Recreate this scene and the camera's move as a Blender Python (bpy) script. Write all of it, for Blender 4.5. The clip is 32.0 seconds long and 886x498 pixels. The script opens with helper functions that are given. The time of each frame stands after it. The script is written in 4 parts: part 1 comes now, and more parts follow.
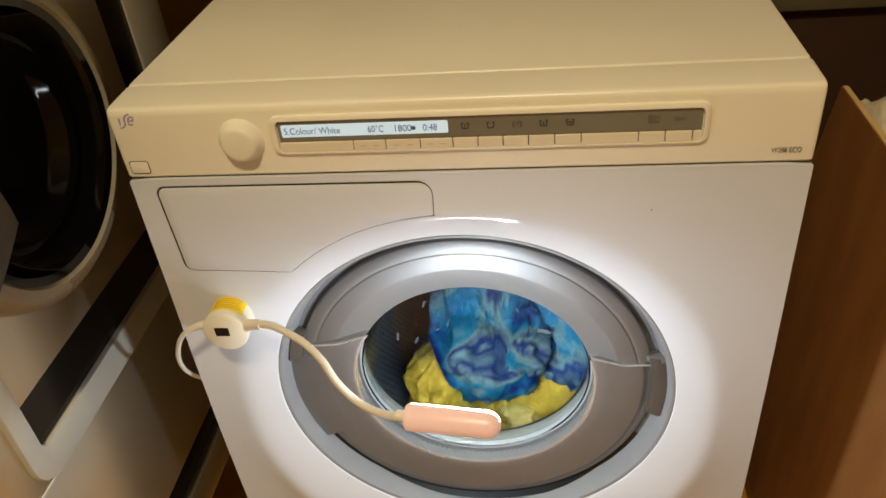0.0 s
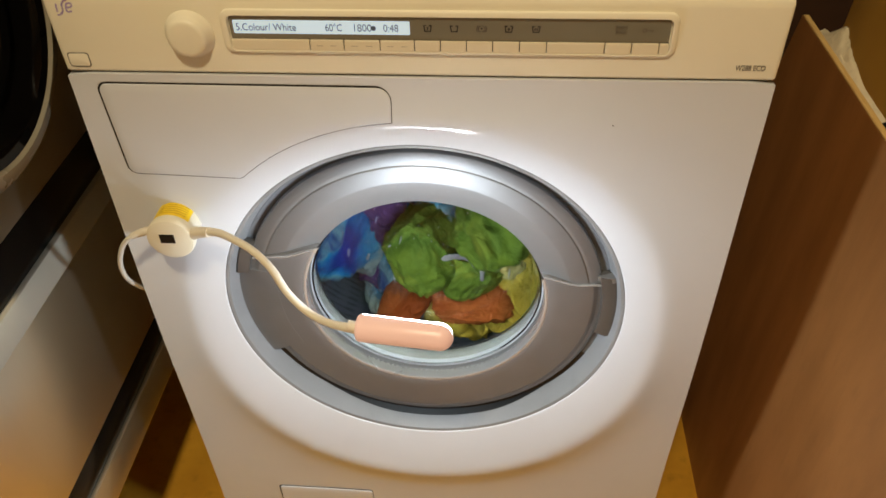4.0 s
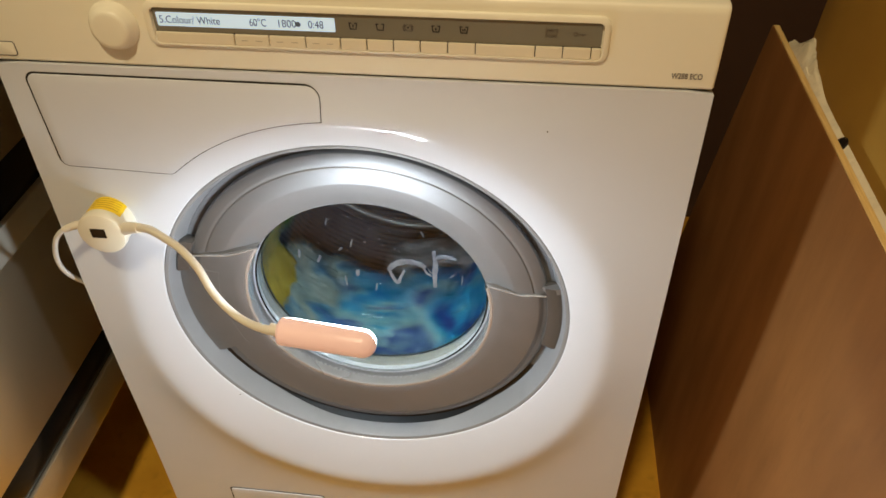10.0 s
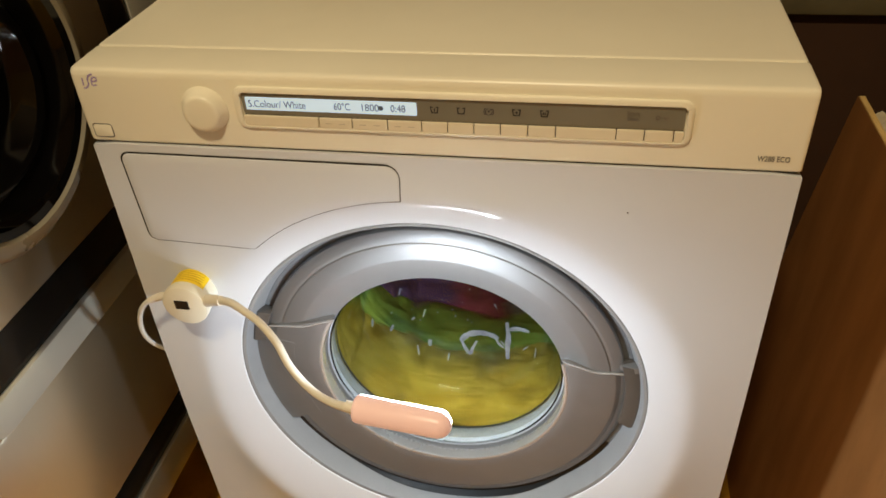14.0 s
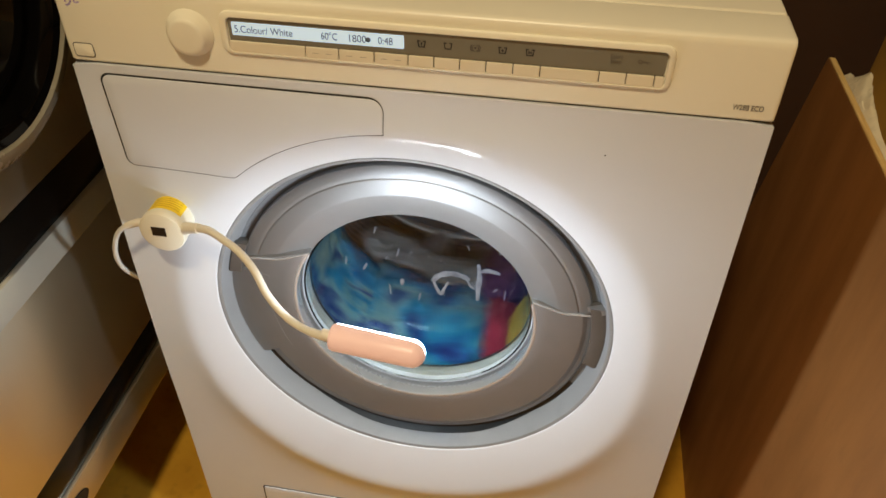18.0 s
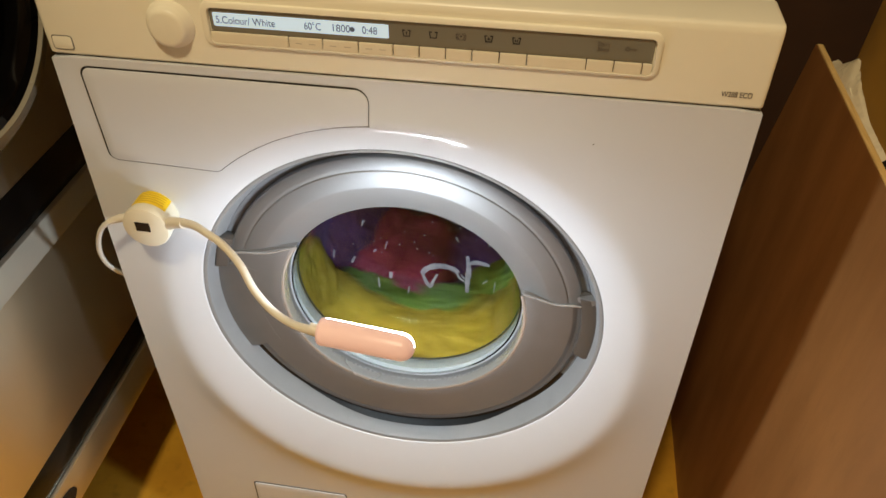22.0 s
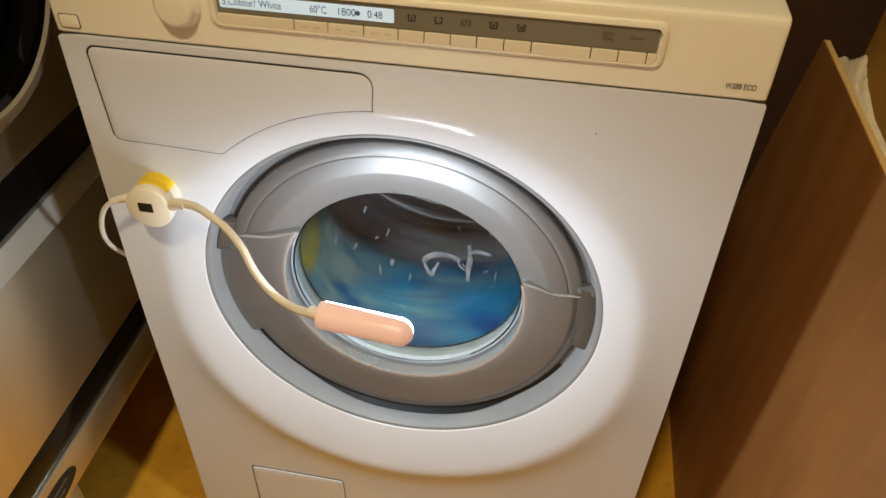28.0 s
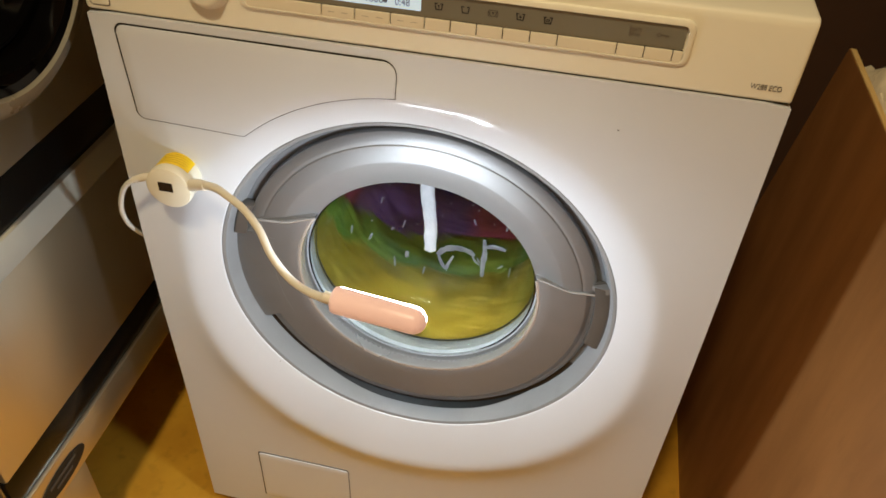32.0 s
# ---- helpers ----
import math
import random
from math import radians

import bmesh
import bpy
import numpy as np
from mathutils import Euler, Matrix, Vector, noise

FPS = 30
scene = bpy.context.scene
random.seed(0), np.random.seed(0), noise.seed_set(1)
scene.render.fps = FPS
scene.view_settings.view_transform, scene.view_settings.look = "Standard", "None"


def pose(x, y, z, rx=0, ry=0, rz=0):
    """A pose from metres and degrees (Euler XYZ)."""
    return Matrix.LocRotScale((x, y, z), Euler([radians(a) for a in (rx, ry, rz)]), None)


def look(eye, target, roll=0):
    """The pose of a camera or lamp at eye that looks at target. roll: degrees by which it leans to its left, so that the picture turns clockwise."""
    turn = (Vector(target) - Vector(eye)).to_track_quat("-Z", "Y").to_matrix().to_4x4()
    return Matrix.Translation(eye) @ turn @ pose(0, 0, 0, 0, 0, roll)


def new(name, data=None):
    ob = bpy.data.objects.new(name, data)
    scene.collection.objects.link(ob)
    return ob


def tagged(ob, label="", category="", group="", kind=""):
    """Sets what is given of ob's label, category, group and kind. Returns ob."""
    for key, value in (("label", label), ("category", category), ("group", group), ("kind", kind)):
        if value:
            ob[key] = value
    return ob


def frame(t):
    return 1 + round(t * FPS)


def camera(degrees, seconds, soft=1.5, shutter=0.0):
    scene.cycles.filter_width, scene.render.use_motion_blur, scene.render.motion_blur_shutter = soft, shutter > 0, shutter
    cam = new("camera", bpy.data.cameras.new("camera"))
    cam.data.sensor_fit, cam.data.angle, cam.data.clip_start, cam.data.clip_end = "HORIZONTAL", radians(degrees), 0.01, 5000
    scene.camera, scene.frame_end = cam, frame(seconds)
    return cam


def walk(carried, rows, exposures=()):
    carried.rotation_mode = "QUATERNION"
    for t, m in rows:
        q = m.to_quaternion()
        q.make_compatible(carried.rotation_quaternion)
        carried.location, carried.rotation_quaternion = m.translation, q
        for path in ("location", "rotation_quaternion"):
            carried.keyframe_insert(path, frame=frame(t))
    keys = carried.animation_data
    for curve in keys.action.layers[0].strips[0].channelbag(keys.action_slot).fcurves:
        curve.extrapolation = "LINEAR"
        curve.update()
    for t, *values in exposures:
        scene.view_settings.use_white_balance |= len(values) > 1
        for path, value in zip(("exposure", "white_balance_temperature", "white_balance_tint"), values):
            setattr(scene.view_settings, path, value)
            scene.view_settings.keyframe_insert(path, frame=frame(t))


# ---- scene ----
cam = camera(59.2, 32.0, 1.6, 0.3)
PATH = [
    (0, (0.081, -0.579, 1.123), (-0.183, 1.019, -0.05), -6.2),
    (0.5, (0.09, -0.58, 1.119), (-0.196, 1.042, -0.016), -5.8),
    (1, (0.094, -0.581, 1.122), (-0.199, 1.038, -0.015), -6.0),
    (1.5, (0.101, -0.585, 1.12), (-0.203, 1.035, -0.013), -6.3),
    (2, (0.105, -0.578, 1.125), (-0.182, 1.019, -0.046), -6.2),
    (2.5, (0.096, -0.577, 1.127), (-0.172, 0.992, -0.084), -5.8),
    (3, (0.091, -0.581, 1.126), (-0.147, 0.959, -0.128), -5.0),
    (3.5, (0.084, -0.581, 1.126), (-0.089, 0.942, -0.159), -3.1),
    (4, (0.071, -0.582, 1.099), (-0.054, 0.923, -0.212), -1.5),
    (4.5, (0.064, -0.579, 1.098), (0.005, 0.898, -0.248), -0.0),
    (6.5, (0.108, -0.466, 1.078), (-0.076, 0.966, -0.305), 6.4),
    (7, (0.103, -0.519, 1.072), (-0.122, 0.92, -0.299), 2.1),
    (7.5, (0.115, -0.562, 1.078), (0.005, 0.893, -0.29), 2.6),
    (8, (0.133, -0.548, 1.082), (0.024, 0.947, -0.243), 2.1),
    (8.5, (0.143, -0.55, 1.085), (0.015, 0.955, -0.226), 1.0),
    (9, (0.138, -0.559, 1.085), (-0.009, 0.943, -0.227), 0.2),
    (9.5, (0.138, -0.564, 1.085), (-0.022, 0.938, -0.226), -0.4),
    (10, (0.147, -0.56, 1.086), (-0.026, 0.948, -0.216), -0.7),
    (10.5, (0.145, -0.569, 1.09), (-0.05, 0.942, -0.206), -0.8),
    (11, (0.14, -0.575, 1.092), (-0.082, 0.943, -0.191), -0.7),
    (11.5, (0.137, -0.574, 1.099), (-0.132, 0.947, -0.171), -0.8),
    (12, (0.133, -0.566, 1.096), (-0.179, 0.961, -0.156), -0.7),
    (12.5, (0.123, -0.57, 1.098), (-0.251, 0.941, -0.158), -1.1),
    (13, (0.139, -0.561, 1.089), (-0.207, 0.967, -0.154), -1.5),
    (13.5, (0.13, -0.554, 1.098), (-0.194, 0.995, -0.125), -2.2),
    (14, (0.133, -0.544, 1.105), (-0.207, 1.019, -0.095), -3.6),
    (14.5, (0.144, -0.537, 1.104), (-0.225, 1.034, -0.078), -4.6),
    (16.5, (0.114, -0.582, 1.13), (-0.132, 0.972, -0.106), -1.0),
    (17, (0.121, -0.566, 1.103), (-0.129, 0.953, -0.174), -0.4),
    (17.5, (0.125, -0.579, 1.104), (-0.113, 0.925, -0.192), 0.2),
    (18, (0.123, -0.569, 1.098), (-0.113, 0.945, -0.188), 0.8),
    (18.5, (0.114, -0.564, 1.097), (-0.119, 0.95, -0.189), 1.0),
    (19, (0.117, -0.564, 1.097), (-0.115, 0.952, -0.186), 1.0),
    (19.5, (0.12, -0.565, 1.096), (-0.108, 0.954, -0.184), 0.9),
    (20, (0.121, -0.565, 1.096), (-0.105, 0.952, -0.187), 0.8),
    (20.5, (0.122, -0.565, 1.095), (-0.1, 0.951, -0.19), 0.7),
    (21, (0.122, -0.566, 1.093), (-0.091, 0.946, -0.198), 0.7),
    (21.5, (0.126, -0.564, 1.091), (-0.088, 0.946, -0.204), 0.7),
    (22, (0.124, -0.564, 1.093), (-0.085, 0.942, -0.207), 0.7),
    (22.5, (0.126, -0.564, 1.093), (-0.084, 0.939, -0.21), 0.7),
    (23, (0.125, -0.567, 1.091), (-0.081, 0.931, -0.218), 0.7),
    (23.5, (0.126, -0.565, 1.088), (-0.078, 0.927, -0.227), 0.7),
    (24, (0.126, -0.564, 1.086), (-0.073, 0.926, -0.234), 0.7),
    (24.5, (0.128, -0.564, 1.087), (-0.071, 0.924, -0.235), 0.6),
    (25, (0.127, -0.564, 1.088), (-0.068, 0.924, -0.235), 0.6),
    (25.5, (0.127, -0.565, 1.087), (-0.068, 0.927, -0.23), 0.5),
    (27.5, (0.128, -0.569, 1.088), (-0.07, 0.931, -0.22), 1.0),
    (28, (0.128, -0.569, 1.089), (-0.09, 0.925, -0.222), 1.7),
    (28.5, (0.12, -0.572, 1.086), (-0.121, 0.914, -0.23), 2.5),
    (29, (0.096, -0.568, 1.082), (-0.196, 0.907, -0.237), 2.4),
    (29.5, (0.086, -0.572, 1.084), (-0.218, 0.893, -0.243), 2.1),
    (30, (0.096, -0.577, 1.083), (-0.185, 0.894, -0.242), 2.0),
    (30.5, (0.098, -0.585, 1.091), (-0.147, 0.896, -0.23), 1.8),
    (31, (0.088, -0.611, 1.082), (-0.121, 0.882, -0.233), 2.3),
    (31.5, (0.116, -0.585, 1.089), (-0.09, 0.907, -0.227), 2.9),
    (32, (0.125, -0.577, 1.081), (-0.122, 0.916, -0.226), 3.4),
]
walk(cam, [(t, look(eye, target, roll)) for t, eye, target, roll in PATH])

# ---------------------------------------------------------------- light
world = bpy.data.worlds.new("room_dusk")
scene.world = world
world.use_nodes = True
world.node_tree.nodes["Background"].inputs[0].default_value = (1.0, 0.72, 0.42, 1)
world.node_tree.nodes["Background"].inputs[1].default_value = 0.035


def area_lamp(name, m, sx, sy, watts, colour):
    data = bpy.data.lights.new(name, "AREA")
    data.shape, data.size, data.size_y, data.energy, data.color = "RECTANGLE", sx, sy, watts, colour
    ob = new(name, data)
    ob.matrix_world = m
    return ob


CEIL = 2.35
WARM = (1.0, 0.83, 0.55)
area_lamp("ceiling_lamp_light", pose(-0.05, -0.96, CEIL - 0.07), 0.13, 0.13, 22.9, WARM)
# the work lamp's three diodes, just under its diffuser
for x, z, watts in ((-0.034, 0.5885, 0.80), (-0.003, 0.5872, 0.80), (0.026, 0.5860, 0.92)):
    diode = bpy.data.lights.new("work_lamp_diode", "POINT")
    diode.energy, diode.color, diode.shadow_soft_size = watts, (0.785, 0.90, 1.0), 0.004
    new("work_lamp_diode", diode).location = (x, -0.1210, z)
# added fill beside the work lamp, to brighten the lower front
area_lamp("lower_front_fill", look((-0.004, -0.1205, 0.5868), (-0.004, 0.0, 0.3800)), 0.06, 0.004, 0.20, (0.785, 0.90, 1.0))

# ---------------------------------------------------------------- materials


def rgb(r, g, b):
    """Linear values from 0-255 paint values."""
    f = lambda c: c / 12.92 if c <= 0.04045 else ((c + 0.055) / 1.055) ** 2.4
    return tuple(f(v / 255) for v in (r, g, b)) + (1,)


def mat(name, a, b=None, scale=8.0, rough=0.5, metal=0.0, bump=0.0, bump_scale=120.0, stretch=(1, 1, 1), dirt=0.0, coat=0.0, rough_var=0.08):
    m = bpy.data.materials.new(name)
    m.use_nodes = True
    nt = m.node_tree
    n, l = nt.nodes, nt.links
    p = n["Principled BSDF"]
    b = b or tuple(0.9 * v for v in a[:3]) + (1,)
    co = n.new("ShaderNodeTexCoord")
    mp = n.new("ShaderNodeMapping")
    mp.inputs["Scale"].default_value = stretch
    l.new(co.outputs["Object"], mp.inputs[0])
    big = n.new("ShaderNodeTexNoise")
    big.inputs["Scale"].default_value, big.inputs["Detail"].default_value = scale, 6
    l.new(mp.outputs[0], big.inputs["Vector"])
    ramp = n.new("ShaderNodeValToRGB")
    ramp.color_ramp.elements[0].position, ramp.color_ramp.elements[1].position = 0.35, 0.68
    ramp.color_ramp.elements[0].color, ramp.color_ramp.elements[1].color = a, b
    l.new(big.outputs[0], ramp.inputs[0])
    col = ramp.outputs[0]
    if dirt:
        dn = n.new("ShaderNodeTexNoise")
        dn.inputs["Scale"].default_value, dn.inputs["Detail"].default_value = scale * 5, 8
        l.new(mp.outputs[0], dn.inputs["Vector"])
        dr = n.new("ShaderNodeMapRange")
        dr.inputs[1].default_value, dr.inputs[2].default_value, dr.inputs[4].default_value = 0.55, 0.8, dirt
        l.new(dn.outputs[0], dr.inputs[0])
        mx = n.new("ShaderNodeMixRGB")
        mx.inputs[2].default_value = tuple(0.45 * v for v in a[:3]) + (1,)
        l.new(dr.outputs[0], mx.inputs[0])
        l.new(col, mx.inputs[1])
        col = mx.outputs[0]
    l.new(col, p.inputs["Base Color"])
    rr = n.new("ShaderNodeMapRange")
    rr.inputs[3].default_value, rr.inputs[4].default_value = max(0.02, rough - rough_var), min(1, rough + rough_var)
    l.new(big.outputs[0], rr.inputs[0])
    l.new(rr.outputs[0], p.inputs["Roughness"])
    p.inputs["Metallic"].default_value = metal
    p.inputs["Coat Weight"].default_value = coat
    p.inputs["Coat Roughness"].default_value = 0.12
    if bump:
        fine = n.new("ShaderNodeTexNoise")
        fine.inputs["Scale"].default_value, fine.inputs["Detail"].default_value = bump_scale, 4
        l.new(mp.outputs[0], fine.inputs["Vector"])
        bp = n.new("ShaderNodeBump")
        bp.inputs["Strength"].default_value, bp.inputs["Distance"].default_value = bump, 0.002
        l.new(fine.outputs[0], bp.inputs["Height"])
        l.new(bp.outputs[0], p.inputs["Normal"])
    return m


def perforated(m, pitch=0.011):
    """Rows of small dark holes, punched where the surface lies in a regular grid of pits."""
    n, l = m.node_tree.nodes, m.node_tree.links
    p = n["Principled BSDF"]
    co = n.new("ShaderNodeTexCoord")
    cells = n.new("ShaderNodeTexVoronoi")
    cells.inputs["Scale"].default_value, cells.inputs["Randomness"].default_value = 1 / pitch, 0.25
    l.new(co.outputs["Object"], cells.inputs["Vector"])
    hole = n.new("ShaderNodeMapRange")
    hole.inputs[1].default_value, hole.inputs[2].default_value = 0.26, 0.32
    l.new(cells.outputs["Distance"], hole.inputs[0])
    mx = n.new("ShaderNodeMixRGB")
    mx.inputs[1].default_value = (0.006, 0.006, 0.007, 1)
    l.new(hole.outputs[0], mx.inputs[0])
    l.new(p.inputs["Base Color"].links[0].from_socket, mx.inputs[2])
    l.new(mx.outputs[0], p.inputs["Base Color"])
    return m


def glow(name, colour, strength):
    m = bpy.data.materials.new(name)
    m.use_nodes = True
    p = m.node_tree.nodes["Principled BSDF"]
    p.inputs["Base Color"].default_value = colour
    p.inputs["Emission Color"].default_value = colour
    p.inputs["Emission Strength"].default_value = strength
    return m


def glass(name, tint=(1, 1, 1, 1), rough=0.0, ior=1.28):
    m = bpy.data.materials.new(name)
    m.use_nodes = True
    p = m.node_tree.nodes["Principled BSDF"]
    p.inputs["Base Color"].default_value = tint
    p.inputs["Roughness"].default_value = rough
    p.inputs["IOR"].default_value = ior
    p.inputs["Transmission Weight"].default_value = 1.0
    p.inputs["Specular IOR Level"].default_value = 0.2
    return m


def cloth(name, stops, scale=14.0, seed=0.0):
    """Wet dyed cotton: blotches of several colours, weave relief."""
    m = bpy.data.materials.new(name)
    m.use_nodes = True
    nt = m.node_tree
    n, l = nt.nodes, nt.links
    p = n["Principled BSDF"]
    co = n.new("ShaderNodeTexCoord")
    info = n.new("ShaderNodeObjectInfo")
    add = n.new("ShaderNodeVectorMath")
    add.operation = "ADD"
    comb = n.new("ShaderNodeCombineXYZ")
    mul = n.new("ShaderNodeMath")
    mul.operation = "MULTIPLY"
    mul.inputs[1].default_value = 7.0
    l.new(info.outputs["Random"], mul.inputs[0])
    l.new(mul.outputs[0], comb.inputs[0])
    comb.inputs[1].default_value = seed
    l.new(co.outputs["Object"], add.inputs[0])
    l.new(comb.outputs[0], add.inputs[1])
    tex = n.new("ShaderNodeTexNoise")
    tex.inputs["Scale"].default_value, tex.inputs["Detail"].default_value, tex.inputs["Distortion"].default_value = scale, 4, 0.8
    l.new(add.outputs[0], tex.inputs["Vector"])
    ramp = n.new("ShaderNodeValToRGB")
    e = ramp.color_ramp.elements
    e[0].position, e[0].color = stops[0]
    e[1].position, e[1].color = stops[-1]
    # dyes scaled down to offset the lamp's excess light in the drum
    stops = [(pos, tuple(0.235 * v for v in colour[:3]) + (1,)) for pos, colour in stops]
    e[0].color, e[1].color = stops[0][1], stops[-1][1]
    for pos, colour in stops[1:-1]:
        k = e.new(pos)
        k.color = colour
    l.new(tex.outputs[0], ramp.inputs[0])
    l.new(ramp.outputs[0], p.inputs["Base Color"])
    p.inputs["Roughness"].default_value = 0.72
    p.inputs["Specular IOR Level"].default_value = 0.08
    wv = n.new("ShaderNodeTexNoise")
    wv.inputs["Scale"].default_value, wv.inputs["Detail"].default_value = 260, 3
    l.new(add.outputs[0], wv.inputs["Vector"])
    bp = n.new("ShaderNodeBump")
    bp.inputs["Strength"].default_value, bp.inputs["Distance"].default_value = 0.5, 0.002
    l.new(wv.outputs[0], bp.inputs["Height"])
    crease = n.new("ShaderNodeTexNoise")
    crease.inputs["Scale"].default_value, crease.inputs["Detail"].default_value, crease.inputs["Distortion"].default_value = 38, 3, 1.6
    l.new(add.outputs[0], crease.inputs["Vector"])
    b2 = n.new("ShaderNodeBump")
    b2.inputs["Strength"].default_value, b2.inputs["Distance"].default_value = 0.8, 0.006
    l.new(crease.outputs[0], b2.inputs["Height"])
    l.new(bp.outputs[0], b2.inputs["Normal"])
    l.new(b2.outputs[0], p.inputs["Normal"])
    return m


ENAMEL = mat("white_enamel", rgb(215, 218, 223), rgb(209, 212, 217), 3.0, 0.09, rough_var=0.03, bump=0.02, bump_scale=500, dirt=0.05)
PLASTIC = mat("white_plastic", rgb(240, 234, 212), rgb(234, 227, 204), 5.0, 0.34, bump=0.006, bump_scale=400, dirt=0.04)
KEY_CREAM = mat("cream_keys", rgb(232, 222, 196), rgb(226, 214, 186), 6.0, 0.30)
GAP = mat("dark_gap", rgb(28, 24, 20), None, 9.0, 0.8)
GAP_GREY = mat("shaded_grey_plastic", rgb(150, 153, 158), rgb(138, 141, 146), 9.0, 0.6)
# darker grey that holds the shade of the upper door gap
GAP_SHADE = mat("gap_shade_grey", rgb(112, 113, 115), rgb(100, 101, 103), 9.0, 0.6)
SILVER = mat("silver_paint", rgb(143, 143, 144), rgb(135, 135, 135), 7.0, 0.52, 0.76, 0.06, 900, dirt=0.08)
# the lip's silver, also used to draw highlights on creases and drum rings
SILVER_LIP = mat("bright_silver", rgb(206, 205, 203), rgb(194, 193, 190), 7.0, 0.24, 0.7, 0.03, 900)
GREY_RING = mat("grey_plastic", rgb(140, 141, 142), rgb(128, 129, 130), 6.0, 0.42, 0.0, 0.08, 500, dirt=0.25)
LATCH = mat("dark_grey_plastic", rgb(92, 88, 84), rgb(80, 76, 72), 9.0, 0.36, 0.2, 0.05, 500)
RUBBER = mat("gasket_rubber", rgb(116, 117, 115), rgb(92, 93, 91), 9.0, 0.5, 0, 0.2, 300, dirt=0.3)
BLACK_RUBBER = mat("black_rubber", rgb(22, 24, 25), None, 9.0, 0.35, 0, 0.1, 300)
GLASS = glass("door_glass", (0.93, 0.98, 0.97, 1))
STEEL = mat("drum_steel", rgb(122, 122, 126), rgb(96, 96, 100), 16.0, 0.34, 0.55, 0.15, 90, (1, 1, 4), dirt=0.4)
STEEL_HOLES = perforated(mat("perforated_steel", rgb(96, 98, 108), rgb(78, 80, 90), 16.0, 0.36, 0.5, 0.15, 90, (1, 1, 4), dirt=0.4))
DISPLAY = mat("smoked_window", rgb(122, 120, 108), rgb(112, 110, 98), 5.0, 0.14, 0, coat=0.5, dirt=0.1)
LCD = glow("lcd_backlight", (0.56, 0.74, 0.90, 1), 0.46)
INK = mat("lcd_ink", rgb(88, 102, 122), None, 9.0, 0.6)
ICON = mat("icon_print", rgb(16, 13, 11), None, 9.0, 0.6)
PRINT = mat("grey_print", rgb(96, 88, 78), None, 9.0, 0.6)
KEY_PRINT = mat("pale_print", rgb(186, 174, 148), None, 9.0, 0.6)
LILAC = mat("lilac_print", rgb(176, 158, 196), rgb(150, 134, 178), 90.0, 0.5)
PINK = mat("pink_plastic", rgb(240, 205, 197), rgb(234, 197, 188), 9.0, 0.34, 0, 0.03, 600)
# weak emission stands in for lamp light coming through the shell
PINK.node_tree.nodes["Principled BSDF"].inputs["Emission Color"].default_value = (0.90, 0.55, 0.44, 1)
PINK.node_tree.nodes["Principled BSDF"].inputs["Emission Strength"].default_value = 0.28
DIFFUSER = glow("lamp_diffuser", (0.86, 0.93, 1.0, 1), 21.0)
CREAM_RUBBER = mat("cream_gooseneck", rgb(234, 228, 212), rgb(226, 218, 200), 12.0, 0.45, 0, 0.08, 500, dirt=0.1)
CABLE = mat("white_cable", rgb(232, 228, 216), None, 12.0, 0.45)
YELLOW_LABEL = mat("yellow_label", rgb(248, 214, 24), rgb(242, 204, 18), 20.0, 0.42)
LABEL_INK = mat("label_ink", rgb(206, 164, 20), None, 9.0, 0.6)
SENSOR = mat("black_sensor", rgb(34, 26, 22), None, 9.0, 0.2)
STAINLESS = mat("brushed_stainless", rgb(226, 216, 192), rgb(216, 206, 182), 3.0, 0.33, 0.95, 0.04, 260, (1, 1, 0.05), dirt=0.08)
RING_GREY = mat("door_ring_grey", rgb(156, 149, 130), rgb(146, 139, 120), 6.0, 0.28, 0.1, 0.03, 500, dirt=0.1)
HANDLE_STEEL = mat("dull_steel", rgb(72, 65, 54), rgb(64, 57, 47), 6.0, 0.5, 0.0, 0.05, 400, dirt=0.15)
FRAME_GREY = mat("light_grey_frame", rgb(202, 199, 184), rgb(190, 187, 172), 6.0, 0.4, 0.1, 0.04, 500, dirt=0.15)
BLACK_BASE = rgb(6, 5, 5)
GLOSS_BLACK = mat("gloss_black", BLACK_BASE, rgb(8, 7, 7), 8.0, 0.2, 0, dirt=0.05)
GLOSS_BLACK.node_tree.nodes["Principled BSDF"].inputs["Specular IOR Level"].default_value = 0.35
DOOR_BLACK = mat("black_door_glass", BLACK_BASE, rgb(8, 7, 7), 8.0, 0.07, 0, rough_var=0.02)
DOOR_BLACK.node_tree.nodes["Principled BSDF"].inputs["Specular IOR Level"].default_value = 0.3
SOFT_BLACK = mat("soft_black", rgb(18, 16, 15), rgb(26, 23, 21), 10.0, 0.5, 0, 0.1, 400)
BOARD_FACE = mat("brown_plywood", rgb(166, 115, 64), rgb(146, 99, 52), 9.0, 0.5, 0, 0.10, 160, (1, 2.2, 0.6), dirt=0.2)
BOARD_EDGE = mat("pale_plywood_edge", rgb(238, 204, 134), rgb(220, 182, 112), 30.0, 0.6, 0, 0.3, 200, (20, 1, 1), dirt=0.4)
FLOOR = mat("ochre_floor", rgb(222, 166, 52), rgb(198, 142, 40), 9.0, 0.42, 0, 0.10, 200, (1, 1, 1), dirt=0.5)
WALL = mat("brown_wall", rgb(78, 52, 34), rgb(62, 40, 26), 2.5, 0.7, 0, 0.15, 60, dirt=0.2)
CEILING = mat("cream_ceiling", rgb(196, 180, 148), None, 2.5, 0.8, 0, 0.1, 90)
OLIVE = mat("olive_canvas", rgb(188, 146, 56), rgb(176, 134, 48), 6.0, 0.8, 0, 0.12, 420, dirt=0.12)
